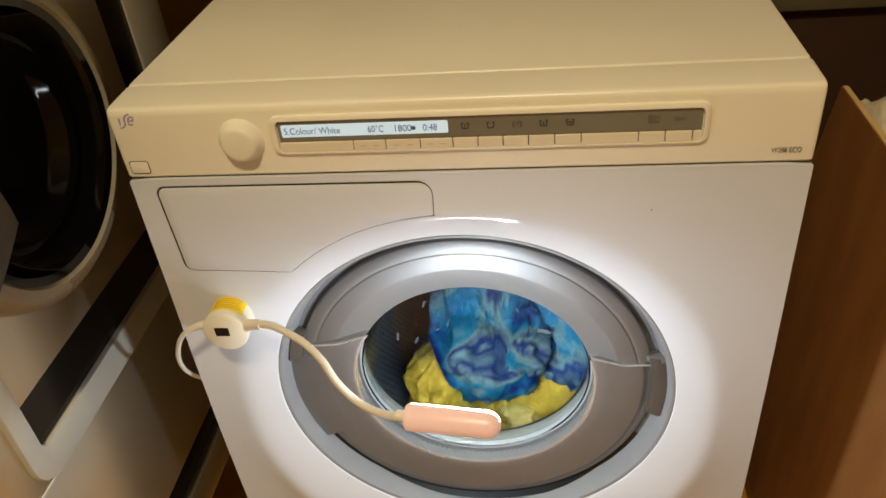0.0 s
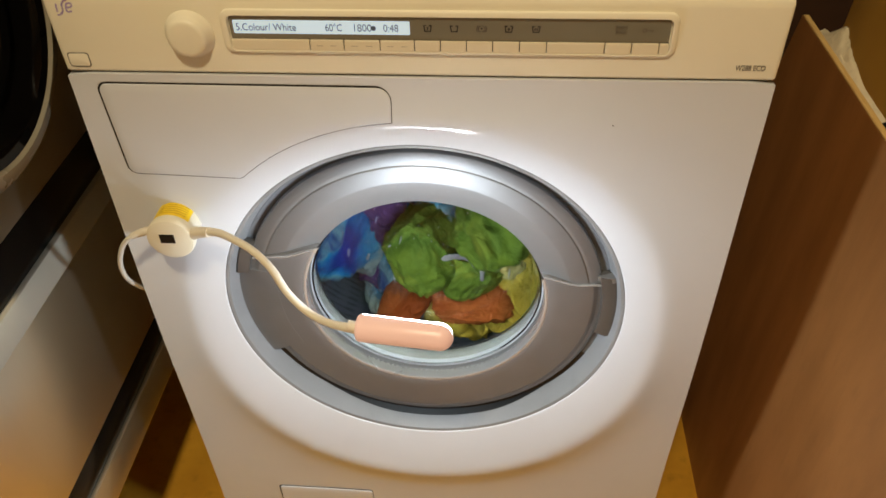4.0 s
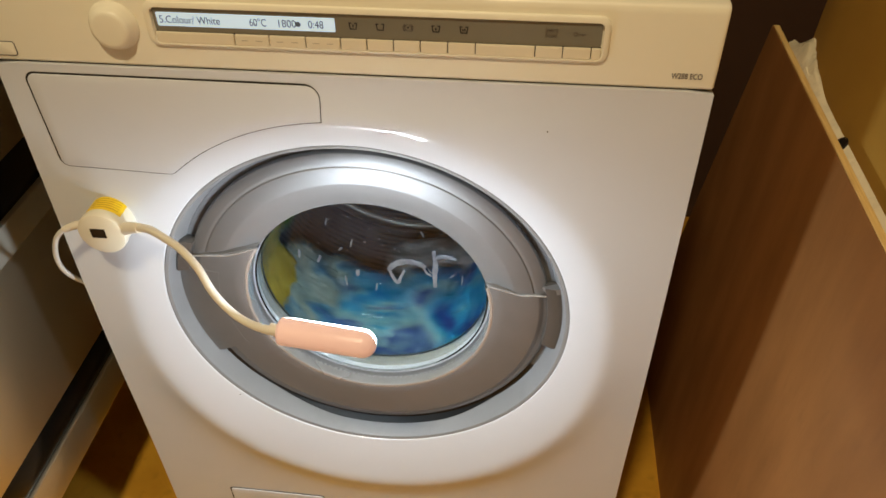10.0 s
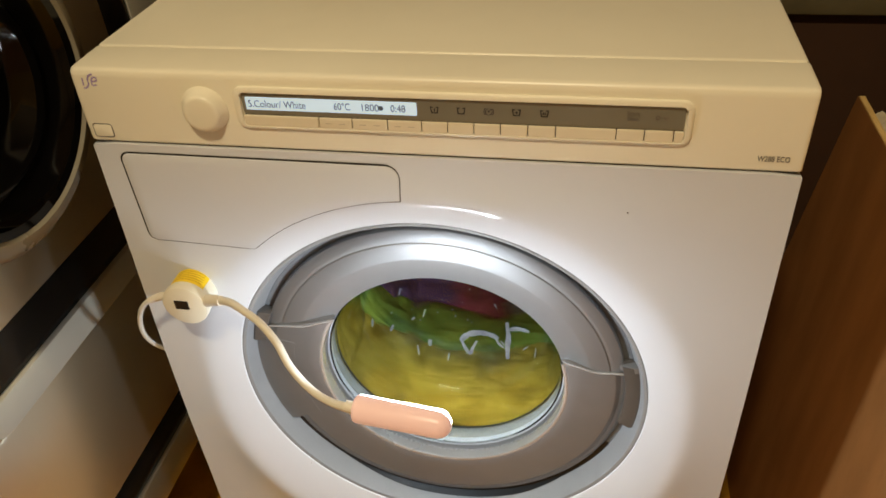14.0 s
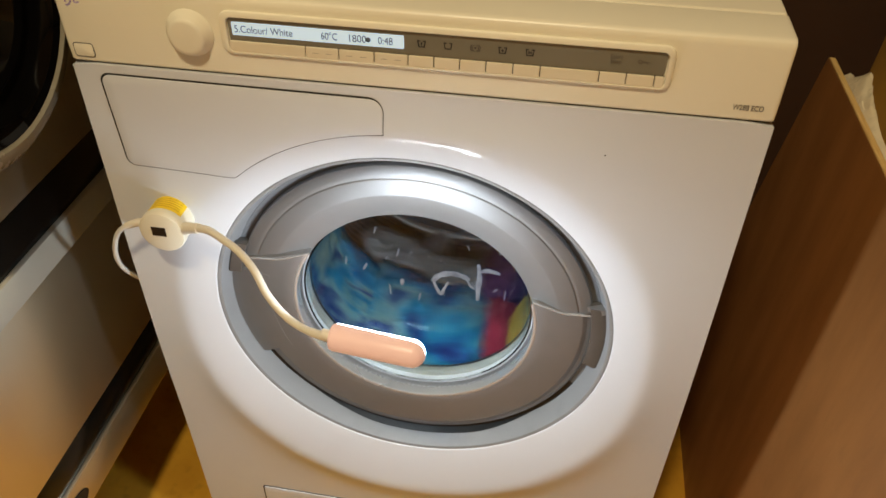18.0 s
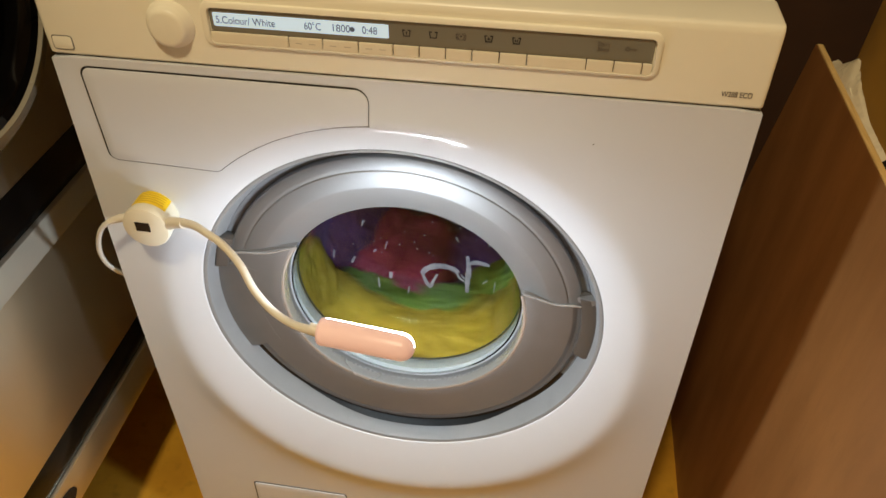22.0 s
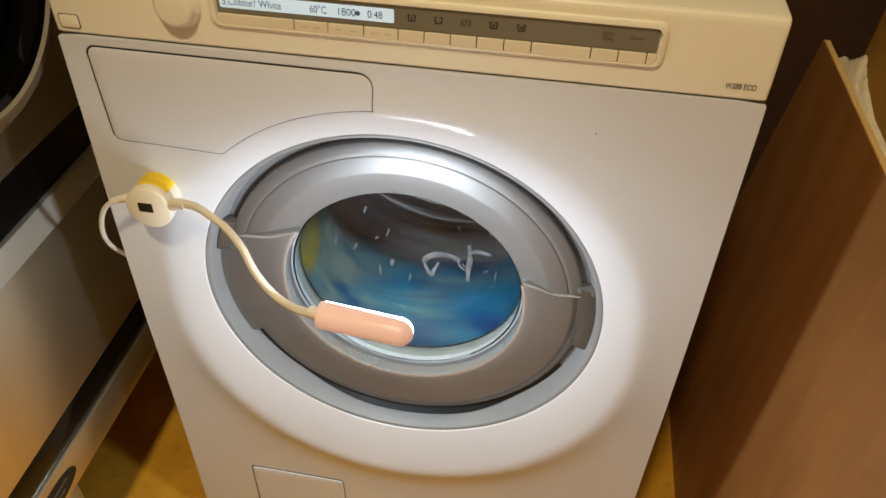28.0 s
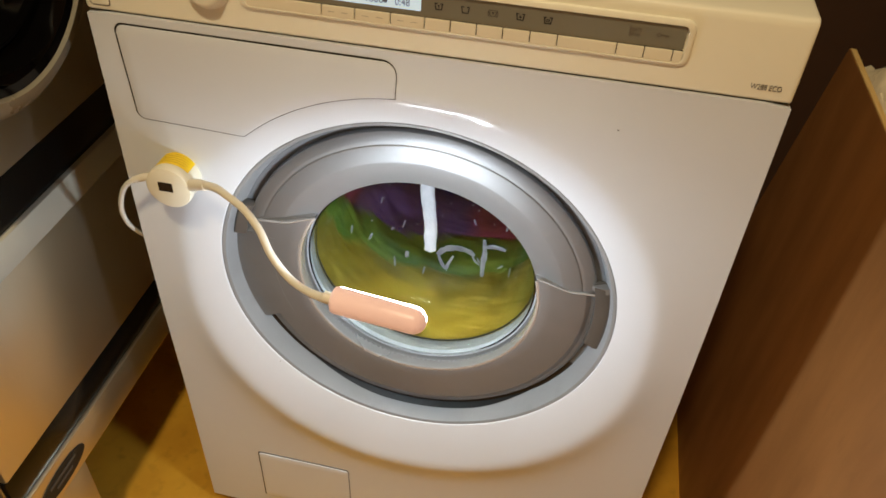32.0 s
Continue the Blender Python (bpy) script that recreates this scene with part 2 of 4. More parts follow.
NET = mat("brown_net", rgb(164, 130, 70), rgb(120, 92, 44), 160.0, 0.7, 0, 0.5, 500)
PLASTIC_FILM = mat("milky_plastic_film", rgb(248, 238, 206), rgb(236, 222, 186), 22.0, 0.28, 0, 0.6, 60, dirt=0.3)
GREEN_PAINT = mat("green_paint", rgb(84, 110, 88), rgb(70, 94, 74), 6.0, 0.5, 0, 0.1, 300)
OLIVE_PAINT = mat("olive_paint", rgb(150, 120, 48), rgb(136, 106, 40), 5.0, 0.6, 0, 0.05, 200, dirt=0.2)
LEDGE = mat("grey_ledge", rgb(116, 106, 76), rgb(98, 88, 60), 5.0, 0.6, 0, 0.15, 200, dirt=0.3)
FOAM = mat("soap_foam", rgb(152, 153, 156), rgb(138, 140, 144), 60.0, 0.6, 0, 0.5, 300)
FILM = mat("soap_film", rgb(118, 120, 124), rgb(86, 88, 94), 80.0, 0.35, 0, 0.4, 300)

# ---------------------------------------------------------------- mesh helpers


def link(name, bm, material, parent=None, label="", smooth=True, angle=40):
    me = bpy.data.meshes.new(name)
    bm.normal_update()
    for f in bm.faces:
        f.smooth = smooth
    if smooth:
        for e in bm.edges:
            if len(e.link_faces) == 2 and e.calc_face_angle(0) > radians(angle):
                e.smooth = False
    bm.to_mesh(me)
    bm.free()
    me.materials.append(material)
    ob = new(name, me)
    if parent:
        ob.parent = parent
    if label:
        ob["label"] = label
    return ob


def part(name, bm, material, parent, label="", smooth=True):
    return link(name, bm, material, parent, label, smooth)


def thing(name, label, category, loc=(0, 0, 0), group="", kind=""):
    ob = new(name)
    ob.empty_display_size = 0.05
    ob.location = loc
    return tagged(ob, label, category, group, kind)


def box(x0, x1, y0, y1, z0, z1, bevel=0.0, seg=2, bm=None):
    own = bmesh.new()
    bmesh.ops.create_cube(own, size=1)
    for v in own.verts:
        v.co = ((x0 + x1) / 2 + v.co.x * (x1 - x0), (y0 + y1) / 2 + v.co.y * (y1 - y0), (z0 + z1) / 2 + v.co.z * (z1 - z0))
    if bevel:
        bmesh.ops.bevel(own, geom=own.edges[:], offset=bevel, segments=seg, profile=0.5, affect="EDGES")
    if bm is None:
        return own
    return merge(bm, own)


def merge(bm, own):
    me = bpy.data.meshes.new("tmp")
    own.to_mesh(me)
    own.free()
    bm.from_mesh(me)
    bpy.data.meshes.remove(me)
    return bm


def lathe(profile, seg=96, a0=0.0, a1=360.0, closed=False):
    """Turn (r, y) pairs about the y axis, from angle a0 to a1 (x right, z up)."""
    bm = bmesh.new()
    full = abs(a1 - a0) >= 360
    cols = seg if full else seg + 1
    rows = []
    for r, y in profile:
        rows.append([bm.verts.new((r * math.cos(radians(a0 + (a1 - a0) * k / seg)), y, r * math.sin(radians(a0 + (a1 - a0) * k / seg)))) for k in range(cols)])
    n = len(rows)
    for i in range(n if closed else n - 1):
        p, q = rows[i], rows[(i + 1) % n]
        for k in range(seg):
            k2 = (k + 1) % cols
            bm.faces.new((p[k], p[k2], q[k2], q[k]))
    if closed and not full:
        bm.faces.new([r[0] for r in rows])
        bm.faces.new([r[-1] for r in reversed(rows)])
    bmesh.ops.recalc_face_normals(bm, faces=bm.faces[:])
    return bm


def prism(poly, y0, y1, bevel=0.0):
    """A plate with the outline poly (x, z), from y0 (front) to y1."""
    bm = bmesh.new()
    f = [bm.verts.new((x, y0, z)) for x, z in poly]
    b = [bm.verts.new((x, y1, z)) for x, z in poly]
    front = bm.faces.new(f)
    bm.faces.new(list(reversed(b)))
    n = len(poly)
    for i in range(n):
        bm.faces.new((f[i], b[i], b[(i + 1) % n], f[(i + 1) % n]))
    bmesh.ops.recalc_face_normals(bm, faces=bm.faces[:])
    if bevel:
        bmesh.ops.bevel(bm, geom=front.edges[:], offset=bevel, segments=2, profile=0.5, affect="EDGES")
    return bm


def rounded(x0, x1, z0, z1, r, n=6):
    pts = []
    for cx, cz, a in ((x1 - r, z1 - r, 0), (x0 + r, z1 - r, 90), (x0 + r, z0 + r, 180), (x1 - r, z0 + r, 270)):
        for k in range(n + 1):
            t = radians(a + 90 * k / n)
            pts.append((cx + r * math.cos(t), cz + r * math.sin(t)))
    return pts


def smooth_path(points, n=10):
    p = [Vector(q) for q in points]
    p = [2 * p[0] - p[1], *p, 2 * p[-1] - p[-2]]
    out = []
    for i in range(1, len(p) - 2):
        for k in range(n):
            t = k / n
            a, b, c, d = p[i - 1], p[i], p[i + 1], p[i + 2]
            out.append(0.5 * (2 * b + (c - a) * t + (2 * a - 5 * b + 4 * c - d) * t * t + (3 * b - a - 3 * c + d) * t ** 3))
    return out + [p[-2]]


def tube(points, radius, seg=14, n=10, caps=True):
    bm = bmesh.new()
    path = smooth_path(points, n)
    up = Vector((0, 0, 1))
    rings = []
    for i, q in enumerate(path):
        d = (path[min(i + 1, len(path) - 1)] - path[max(i - 1, 0)]).normalized()
        s = d.cross(up)
        s = s.normalized() if s.length > 0.05 else Vector((1, 0, 0))
        u = s.cross(d)
        r = radius(i / (len(path) - 1)) if callable(radius) else radius
        rings.append([bm.verts.new(q + r * (s * math.cos(2 * math.pi * k / seg) + u * math.sin(2 * math.pi * k / seg))) for k in range(seg)])
    for a, b in zip(rings, rings[1:]):
        for k in range(seg):
            bm.faces.new((a[k], a[(k + 1) % seg], b[(k + 1) % seg], b[k]))
    if caps:
        bm.faces.new(list(reversed(rings[0])))
        bm.faces.new(rings[-1])
    bmesh.ops.recalc_face_normals(bm, faces=bm.faces[:])
    return bm


def shift(bm, x, y, z):
    bmesh.ops.translate(bm, vec=(x, y, z), verts=bm.verts[:])
    return bm


def words(name, text, size, x, y, z, material, parent, width=0.0, m=None, label=""):
    """Flat lettering that faces the front; width squeezes it to that length."""
    cu = bpy.data.curves.new("tmp", "FONT")
    cu.body, cu.size, cu.extrude = text, size, 0.0001
    ob = new("tmp", cu)
    me = bpy.data.meshes.new_from_object(ob.evaluated_get(bpy.context.evaluated_depsgraph_get()))
    bpy.data.objects.remove(ob)
    if width:
        w = max(v.co.x for v in me.vertices) - min(v.co.x for v in me.vertices)
        me.transform(Matrix.Diagonal((width / w, 1, 1, 1)))
    me.transform(m or pose(x, y, z, 90))
    me.materials.append(material)
    me.name = name
    ob = new(name, me)
    ob.parent = parent
    if label:
        ob["label"] = label
    return ob


def sheet(bm, rows, depth):
    """Close rows of vertices into a thin sheet whose back lies at depth behind its front."""
    back = [[bm.verts.new(v.co + depth) for v in row] for row in rows]
    for grid in (rows, back):
        for p, q in zip(grid, grid[1:]):
            for k in range(len(p) - 1):
                bm.faces.new((p[k], q[k], q[k + 1], p[k + 1]))
    rim = [(i, 0) for i in range(len(rows))] + [(len(rows) - 1, k) for k in range(1, len(rows[0]))]
    rim += [(i, len(rows[0]) - 1) for i in range(len(rows) - 2, -1, -1)] + [(0, k) for k in range(len(rows[0]) - 2, 0, -1)]
    for (a, b), (c, d) in zip(rim, rim[1:] + rim[:1]):
        bm.faces.new((rows[a][b], rows[c][d], back[c][d], back[a][b]))
    bmesh.ops.recalc_face_normals(bm, faces=bm.faces[:])


def smoothstep(t):
    t = min(1, max(0, t))
    return t * t * (3 - 2 * t)


# ---------------------------------------------------------------- the room
ROOM = (-1.7, 1.5, -2.3, 0.86)


def build_room():
    x0, x1, y0, y1 = ROOM
    tagged(link("floor", box(x0, x1, y0, y1, -0.08, 0.0), FLOOR, smooth=False), "ochre yellow speckled laundry room floor, worn", "floor", kind="structure")
    tagged(link("ceiling", box(x0, x1, y0, y1, CEIL, CEIL + 0.1), CEILING, smooth=False), "plain cream ceiling of the laundry room", "ceiling", kind="structure")
    walls = {"wall_north": (x0 - 0.1, x1 + 0.1, y1, y1 + 0.1), "wall_south": (x0 - 0.1, x1 + 0.1, y0 - 0.1, y0), "wall_west": (x0 - 0.1, x0, y0, y1), "wall_east": (x1, x1 + 0.1, y0, y1)}
    for k, (a, b, c, d) in walls.items():
        brown = k == "wall_north"
        tagged(link(k, box(a, b, c, d, -0.08, CEIL + 0.1), WALL if brown else CEILING, smooth=False), "dark brown painted laundry room wall" if brown else "plain cream laundry room wall", "wall", kind="structure")
    tagged(link("wall_ledge", box(0.36, 1.45, 0.832, 0.858, 0.598, 0.642, 0.004), LEDGE), "grey painted ledge along the brown wall", "ledge", kind="structure")
    tagged(link("wall_panel", box(-0.66, -0.40, 0.842, 0.858, 0.0, 1.9, 0.003), OLIVE_PAINT), "olive painted panel on the brown wall", "panel", kind="structure")
    lamp = thing("ceiling_lamp", "small warm white square ceiling lamp", "lamp", (-0.05, -0.96, CEIL))
    part("housing", box(-0.085, 0.085, -0.085, 0.085, -0.05, -0.001, 0.01), PLASTIC, lamp)
    part("diffuser", box(-0.075, 0.075, -0.075, 0.075, -0.062, -0.0505, 0.004), glow("ceiling_diffuser", (1.0, 0.66, 0.30, 1), 6.0), lamp, "glowing warm diffuser")


# ---------------------------------------------------------------- washing machine
HW, TOP, SEAM, CZ = 0.2975, 0.8505, 0.780, 0.503


def bulge(x, z):
    """How far the front stands out round the door."""
    r = math.hypot(x, z - CZ)
    a = math.degrees(math.atan2(z - CZ, x)) % 360
    low = max(0.0, -math.sin(radians(a)))
    outer = 0.2395 + 0.0085 * math.cos(radians(a)) ** 2 + 0.044 * low ** 1.3
    if 90 < a < 150:
        outer -= 0.006 * smoothstep((a - 95) / 30) * smoothstep((150 - a) / 15)
    slope = 0.28 - 0.03 * low
    tail = 0.055 - 0.020 * low
    soft = 0.0046
    d = (r - outer) / soft
    over = soft * (d if d > 30 else math.log1p(math.exp(d)))
    dish = soft * (-d if d < -30 else math.log1p(math.exp(-d)))
    rim = -0.0015 - slope * (outer - 0.2125)
    fade = smoothstep((SEAM - z) / 0.045) if r > outer - 0.01 else 1.0
    return rim * math.exp(-over / tail) * (fade if r > outer else fade + (1 - fade) * (outer - r) / 0.01) + slope * dish


def follow(bm, lift=0.0):
    """Bend a flat front piece to the swell of the front panel."""
    xs, zs = [v.co.x for v in bm.verts], [v.co.z for v in bm.verts]
    for axis, lo, hi, n in ((0, min(xs), max(xs), 22), (2, min(zs), max(zs), 9)):
        for k in range(1, n):
            co, no = [0, 0, 0], [0, 0, 0]
            co[axis], no[axis] = lo + (hi - lo) * k / n, 1
            bmesh.ops.bisect_plane(bm, geom=bm.verts[:] + bm.edges[:] + bm.faces[:], dist=1e-6, plane_co=co, plane_no=no)
    for v in bm.verts:
        v.co.y += bulge(v.co.x, v.co.z) - lift
    return bm


def front_panel():
    """The enamelled front, from its rectangular outline to the round door recess."""
    bm = bmesh.new()
    seg = 160
    rows = []
    steps = 96
    for i in range(steps + 1):
        row = []
        for k in range(seg):
            a = 2 * math.pi * k / seg
            c, s = math.cos(a), math.sin(a)
            zmax, zmin = SEAM + 0.0002 - CZ, 0.016 - CZ
            d = min(HW / abs(c) if abs(c) > 1e-6 else 9, (zmax / s if s > 1e-6 else zmin / s if s < -1e-6 else 9))
            t = (i / steps) ** 0.7
            r = d + (0.2125 - d) * t
            x, z = r * c, CZ + r * s
            row.append(bm.verts.new((x, bulge(x, z), z)))
        rows.append(row)
    lip = ((0.2118, -0.0013), (0.2112, -0.0006), (0.2109, 0.0012))
    for r, y in lip:
        rows.append([bm.verts.new((r * math.cos(2 * math.pi * k / seg), y, CZ + r * math.sin(2 * math.pi * k / seg))) for k in range(seg)])
    for p, q in zip(rows, rows[1:]):
        for k in range(seg):
            bm.faces.new((p[k], p[(k + 1) % seg], q[(k + 1) % seg], q[k]))
    # a folded rim closes the outline towards the body
    back = [bm.verts.new((v.co.x * 0.9985, 0.012, v.co.z)) for v in rows[0]]
    for k in range(seg):
        bm.faces.new((back[k], back[(k + 1) % seg], rows[0][(k + 1) % seg], rows[0][k]))
    bmesh.ops.recalc_face_normals(bm, faces=bm.faces[:])
    return bm


def drawer_outline(grow=0.0):
    pts = []
    r = 0.008 + grow
    x0, z1 = -0.2735 - grow, 0.7715 + grow
    x1 = -0.0180 + grow
    for k in range(7):
        t = radians(90 + 90 * k / 6)
        pts.append((x0 + r + r * math.cos(t), z1 - r + r * math.sin(t)))
    zb = 0.6785 - grow
    for k in range(7):
        t = radians(180 + 90 * k / 6)
        pts.append((x0 + 0.004 + r + r * math.cos(t), zb + r + r * math.sin(t)))
    pts.append((-0.163, zb))
    R = 0.2385 - grow
    for k in range(13):
        t = radians(132.3 - (132.3 - 94.6) * k / 12)
        pts.append((R * math.cos(t), CZ + R * math.sin(t)))
    pts[-1] = (x1, pts[-1][1])
    for k in range(7):
        t = radians(0 + 90 * k / 6)
        pts.append((x1 - r * 1.6 + 1.6 * r * math.cos(t), z1 - 1.6 * r + 1.6 * r * math.sin(t)))
    return list(reversed(pts))


# inner side of the door glass: radius, depth
BOWL = ((0.1249, 0.0360), (0.1222, 0.0598), (0.1178, 0.0852), (0.1136, 0.0998), (0.1072, 0.1075), (0.0968, 0.1112), (0.0700, 0.1125), (0.0, 0.1132))


def build_washer():
    w = thing("washing_machine", "white front-loading washing machine washing coloured laundry, control panel lit", "washing machine")
    # cabinet
    bm = bmesh.new()
    for a, b in ((-HW, -HW + 0.004), (HW - 0.004, HW)):
        box(a, b, 0.0125, 0.58, 0.016, SEAM, 0.0015, 1, bm)
    box(-HW + 0.004, HW - 0.004, 0.576, 0.58, 0.016, SEAM, 0, 1, bm)
    box(-HW + 0.004, HW - 0.004, 0.02, 0.576, 0.016, 0.022, 0, 1, bm)
    part("cabinet", bm, ENAMEL, w)
    part("front_panel", front_panel(), ENAMEL, w)
    for x in (-0.25, 0.25):
        for y in (0.06, 0.52):
            part("foot", lathe([(0.0, 0.0), (0.022, 0.0), (0.022, 0.010), (0.012, 0.016), (0.0, 0.016)], 20), BLACK_RUBBER, w).matrix_local = pose(x, y, 0.0, 90)
    # top
    part("worktop", box(-HW + 0.002, HW - 0.002, 0.0475, 0.583, 0.782, TOP + 0.0015, 0.0025, 3), PLASTIC, w)
    prof = [(0.046, SEAM + 0.0012), (0.0035, SEAM + 0.0012), (0.0005, SEAM + 0.004), (0.0, SEAM + 0.02), (0.0008, TOP - 0.008), (0.0014, TOP - 0.0030), (0.0032, TOP - 0.0010), (0.0065, TOP), (0.046, TOP + 0.0006)]
    bm = bmesh.new()
    rows = []
    pw = HW - 0.0012
    xs = (-pw, -pw + 0.0004, -pw + 0.0014, *[(-pw + 0.004) + (2 * pw - 0.008) * k / 24 for k in range(25)], pw - 0.0014, pw - 0.0004, pw)
    inset = (0.0016, 0.0007, 0.0002, *[0.0] * 25, 0.0002, 0.0007, 0.0016)
    for x, d in zip(xs, inset):
        rows.append([bm.verts.new((x, y + d, z - (d if z > TOP - 0.01 else 0))) for y, z in prof])
    for p, q in zip(rows, rows[1:]):
        for k in range(len(prof)):
            k2 = (k + 1) % len(prof)
            bm.faces.new((p[k], q[k], q[k2], p[k2]))
    bm.faces.new(rows[0])
    bm.faces.new(list(reversed(rows[-1])))
    bmesh.ops.recalc_face_normals(bm, faces=bm.faces[:])
    panel = part("control_panel", bm, PLASTIC, w, "white plastic control panel with a lit display")
    part("panel_gap", box(-HW + 0.003, HW - 0.003, 0.004, 0.04, SEAM + 0.0001, SEAM + 0.0010), GAP, w, "dark seam under the control panel")
    # raised frame round window and keys
    out, inn = rounded(-0.1525, 0.2115, 0.8025, 0.8395, 0.008), rounded(-0.1465, 0.2065, 0.8050, 0.8350, 0.0045)
    bm = bmesh.new()
    rings = [[bm.verts.new((x, y, z)) for x, z in o] for o, y in ((out, 0.002), (out, -0.0022), (inn, -0.0034), (inn, 0.002))]
    for p, q in zip(rings, rings[1:]):
        for k in range(len(p)):
            bm.faces.new((p[k], p[(k + 1) % len(p)], q[(k + 1) % len(p)], q[k]))
    bmesh.ops.recalc_face_normals(bm, faces=bm.faces[:])
    bmesh.ops.bevel(bm, geom=[e for e in bm.edges if abs(e.verts[0].co.y + 0.0028) < 0.0008 and abs(e.verts[1].co.y - e.verts[0].co.y) < 1e-5], offset=0.0007, segments=2, profile=0.5, affect="EDGES")
    part("window_frame", bm, PLASTIC, panel, "raised cream frame round display and keys")
    part("display_window", prism(rounded(-0.1455, 0.2055, 0.8150, 0.8342, 0.0025), -0.0010, 0.002), DISPLAY, panel, "smoked grey-brown display window")
    part("lcd", prism(rounded(-0.1425, 0.0008, 0.8195, 0.8308, 0.001), -0.0016, -0.0011), LCD, panel, "pale blue backlit display")
    for text, x0, x1 in (("5.Colour/ White", -0.1405, -0.0915), ("60°C", -0.0675, -0.0540), ("1800", -0.0455, -0.0315), ("0:48", -0.0205, -0.0085)):
        words("display_text", text, 0.0088, x0, -0.0018, 0.8222, INK, panel, x1 - x0)
    part("spin_symbol", lathe([(0.0, 0), (0.0021, 0), (0.0021, 0.0001), (0.0, 0.0001)], 16), INK, panel).matrix_local = pose(-0.0283, -0.0019, 0.8250)
    # keys under the window
    cuts = (-0.1465, -0.0815, -0.0535, -0.0240, 0.0040, 0.0250, 0.0460, 0.0670, 0.0885, 0.1100, 0.1560, 0.1770, 0.1985, 0.2060)
    for a, b in zip(cuts, cuts[1:]):
        part("key", box(a + 0.00035, b - 0.00035, -0.0026, 0.002, 0.8052, 0.8144, 0.0006, 2), KEY_CREAM, panel, smooth=False)
    for a, b in zip(cuts[1:4], cuts[2:5]):
        for f in (0.3, 0.7):
            x = a + (b - a) * f
            part("key_mark", box(x - 0.0026, x + 0.0026, -0.0028, -0.0024, 0.8096, 0.8101), KEY_PRINT, panel, smooth=False)
    part("key_backing", box(-0.146, 0.2058, -0.0004, 0.0015, 0.8052, 0.8148), GAP, panel)
    # printed symbols
    def tub(x, z, fill):
        bm = bmesh.new()
        s = 0.0030
        for p0, p1 in (((-s, s * 0.8), (-s * 0.75, -s * 0.8)), ((-s * 0.75, -s * 0.8), (s * 0.75, -s * 0.8)), ((s * 0.75, -s * 0.8), (s, s * 0.8)), ((-s, s * 0.8), (-s * 0.5, s * 0.8)), ((s, s * 0.8), (s * 0.5, s * 0.8))):
            a, b = Vector((p0[0], 0, p0[1])), Vector((p1[0], 0, p1[1]))
            d = (b - a).normalized() * 0.00045
            nn = Vector((-d.z, 0, d.x))
            bm.faces.new([bm.verts.new(q) for q in (a - d - nn, b + d - nn, b + d + nn, a - d + nn)])
        for dx, dz, sx, sz in fill:
            bm.faces.new([bm.verts.new((dx + i * sx, 0, dz + j * sz)) for i, j in ((-1, -1), (1, -1), (1, 1), (-1, 1))])
        part("symbol", bm, ICON, panel, smooth=False).matrix_local = pose(x, -0.0013, z)
    tub(0.0150, 0.8250, ((0, 0, 0.0004, 0.0013), (0, 0.001, 0.0008, 0.0003)))
    tub(0.0362, 0.8250, ())
    tub(0.0795, 0.8252, ((0, 0, 0.0004, 0.0011), (0, 0, 0.0011, 0.0004)))
    tub(0.1010, 0.8252, ((-0.0008, 0, 0.0005, 0.0011), (0.0008, 0, 0.0005, 0.0011)))
    bm = bmesh.new()
    for r, a0, a1 in ((0.0036, 130, 230), (0.0036, -50, 50), (0.0024, 100, 260), (0.0024, -80, 80)):
        merge(bm, lathe([(r, 0), (r + 0.0005, 0)], 12, a0, a1))
    bm.faces.new([bm.verts.new(q) for q in ((-0.001, 0, 0.001), (0.001, 0, 0.001), (0, 0, -0.001))])
    part("symbol", bm, ICON, panel, smooth=False).matrix_local = pose(0.0580, -0.0013, 0.8252)
    words("display_text", "Start", 0.0050, 0.1625, -0.0013, 0.8262, PRINT, panel, 0.0095)
    words("display_text", "Stop", 0.0044, 0.1630, -0.0013, 0.8222, PRINT, panel, 0.0085)
    bm = lathe([(0.0011, 0), (0.0018, 0)], 14)
    merge(bm, box(0.0018, 0.0075, -0.0001, 0, -0.0003, 0.0003))
    merge(bm, box(0.0052, 0.0060, -0.0001, 0, -0.0016, -0.0003))
    part("symbol", bm, PRINT, panel, smooth=False).matrix_local = pose(0.1855, -0.0013, 0.8252)
    words("model_text", "W288 ECO", 0.0066, 0.2620, -0.0004, 0.7915, PRINT, panel, 0.0235)
    # lilac maker's mark, drawn as plain strokes
    for pts in (((-0.2860, 0.8420), (-0.2863, 0.8388), (-0.2866, 0.8352)), ((-0.2757, 0.8458), (-0.2795, 0.8440), (-0.2815, 0.8402), (-0.2816, 0.8366), (-0.2842, 0.8334), (-0.2872, 0.8326)), ((-0.2786, 0.8386), (-0.2736, 0.8398), (-0.2734, 0.8426), (-0.2766, 0.8422), (-0.2784, 0.8386), (-0.2780, 0.8355), (-0.2744, 0.8360))):
        bm = tube([(x, 0.0, z) for x, z in pts], 0.00075, 8, 6)
        for v in bm.verts:
            v.co.y = v.co.y * 0.2 + 0.0006
        part("maker_mark", bm, LILAC, panel)
    # selector knob
    knob = part("selector_knob", lathe([(0.0, -0.0104), (0.0120, -0.0106), (0.0146, -0.0102), (0.0160, -0.0090), (0.0170, -0.0066), (0.0180, -0.0040), (0.0200, -0.0020), (0.0206, 0.0), (0.0150, 0.001)], 56), PLASTIC, panel, "round white plastic selector knob")
    knob.location = (-0.1805, 0.0, 0.8175)
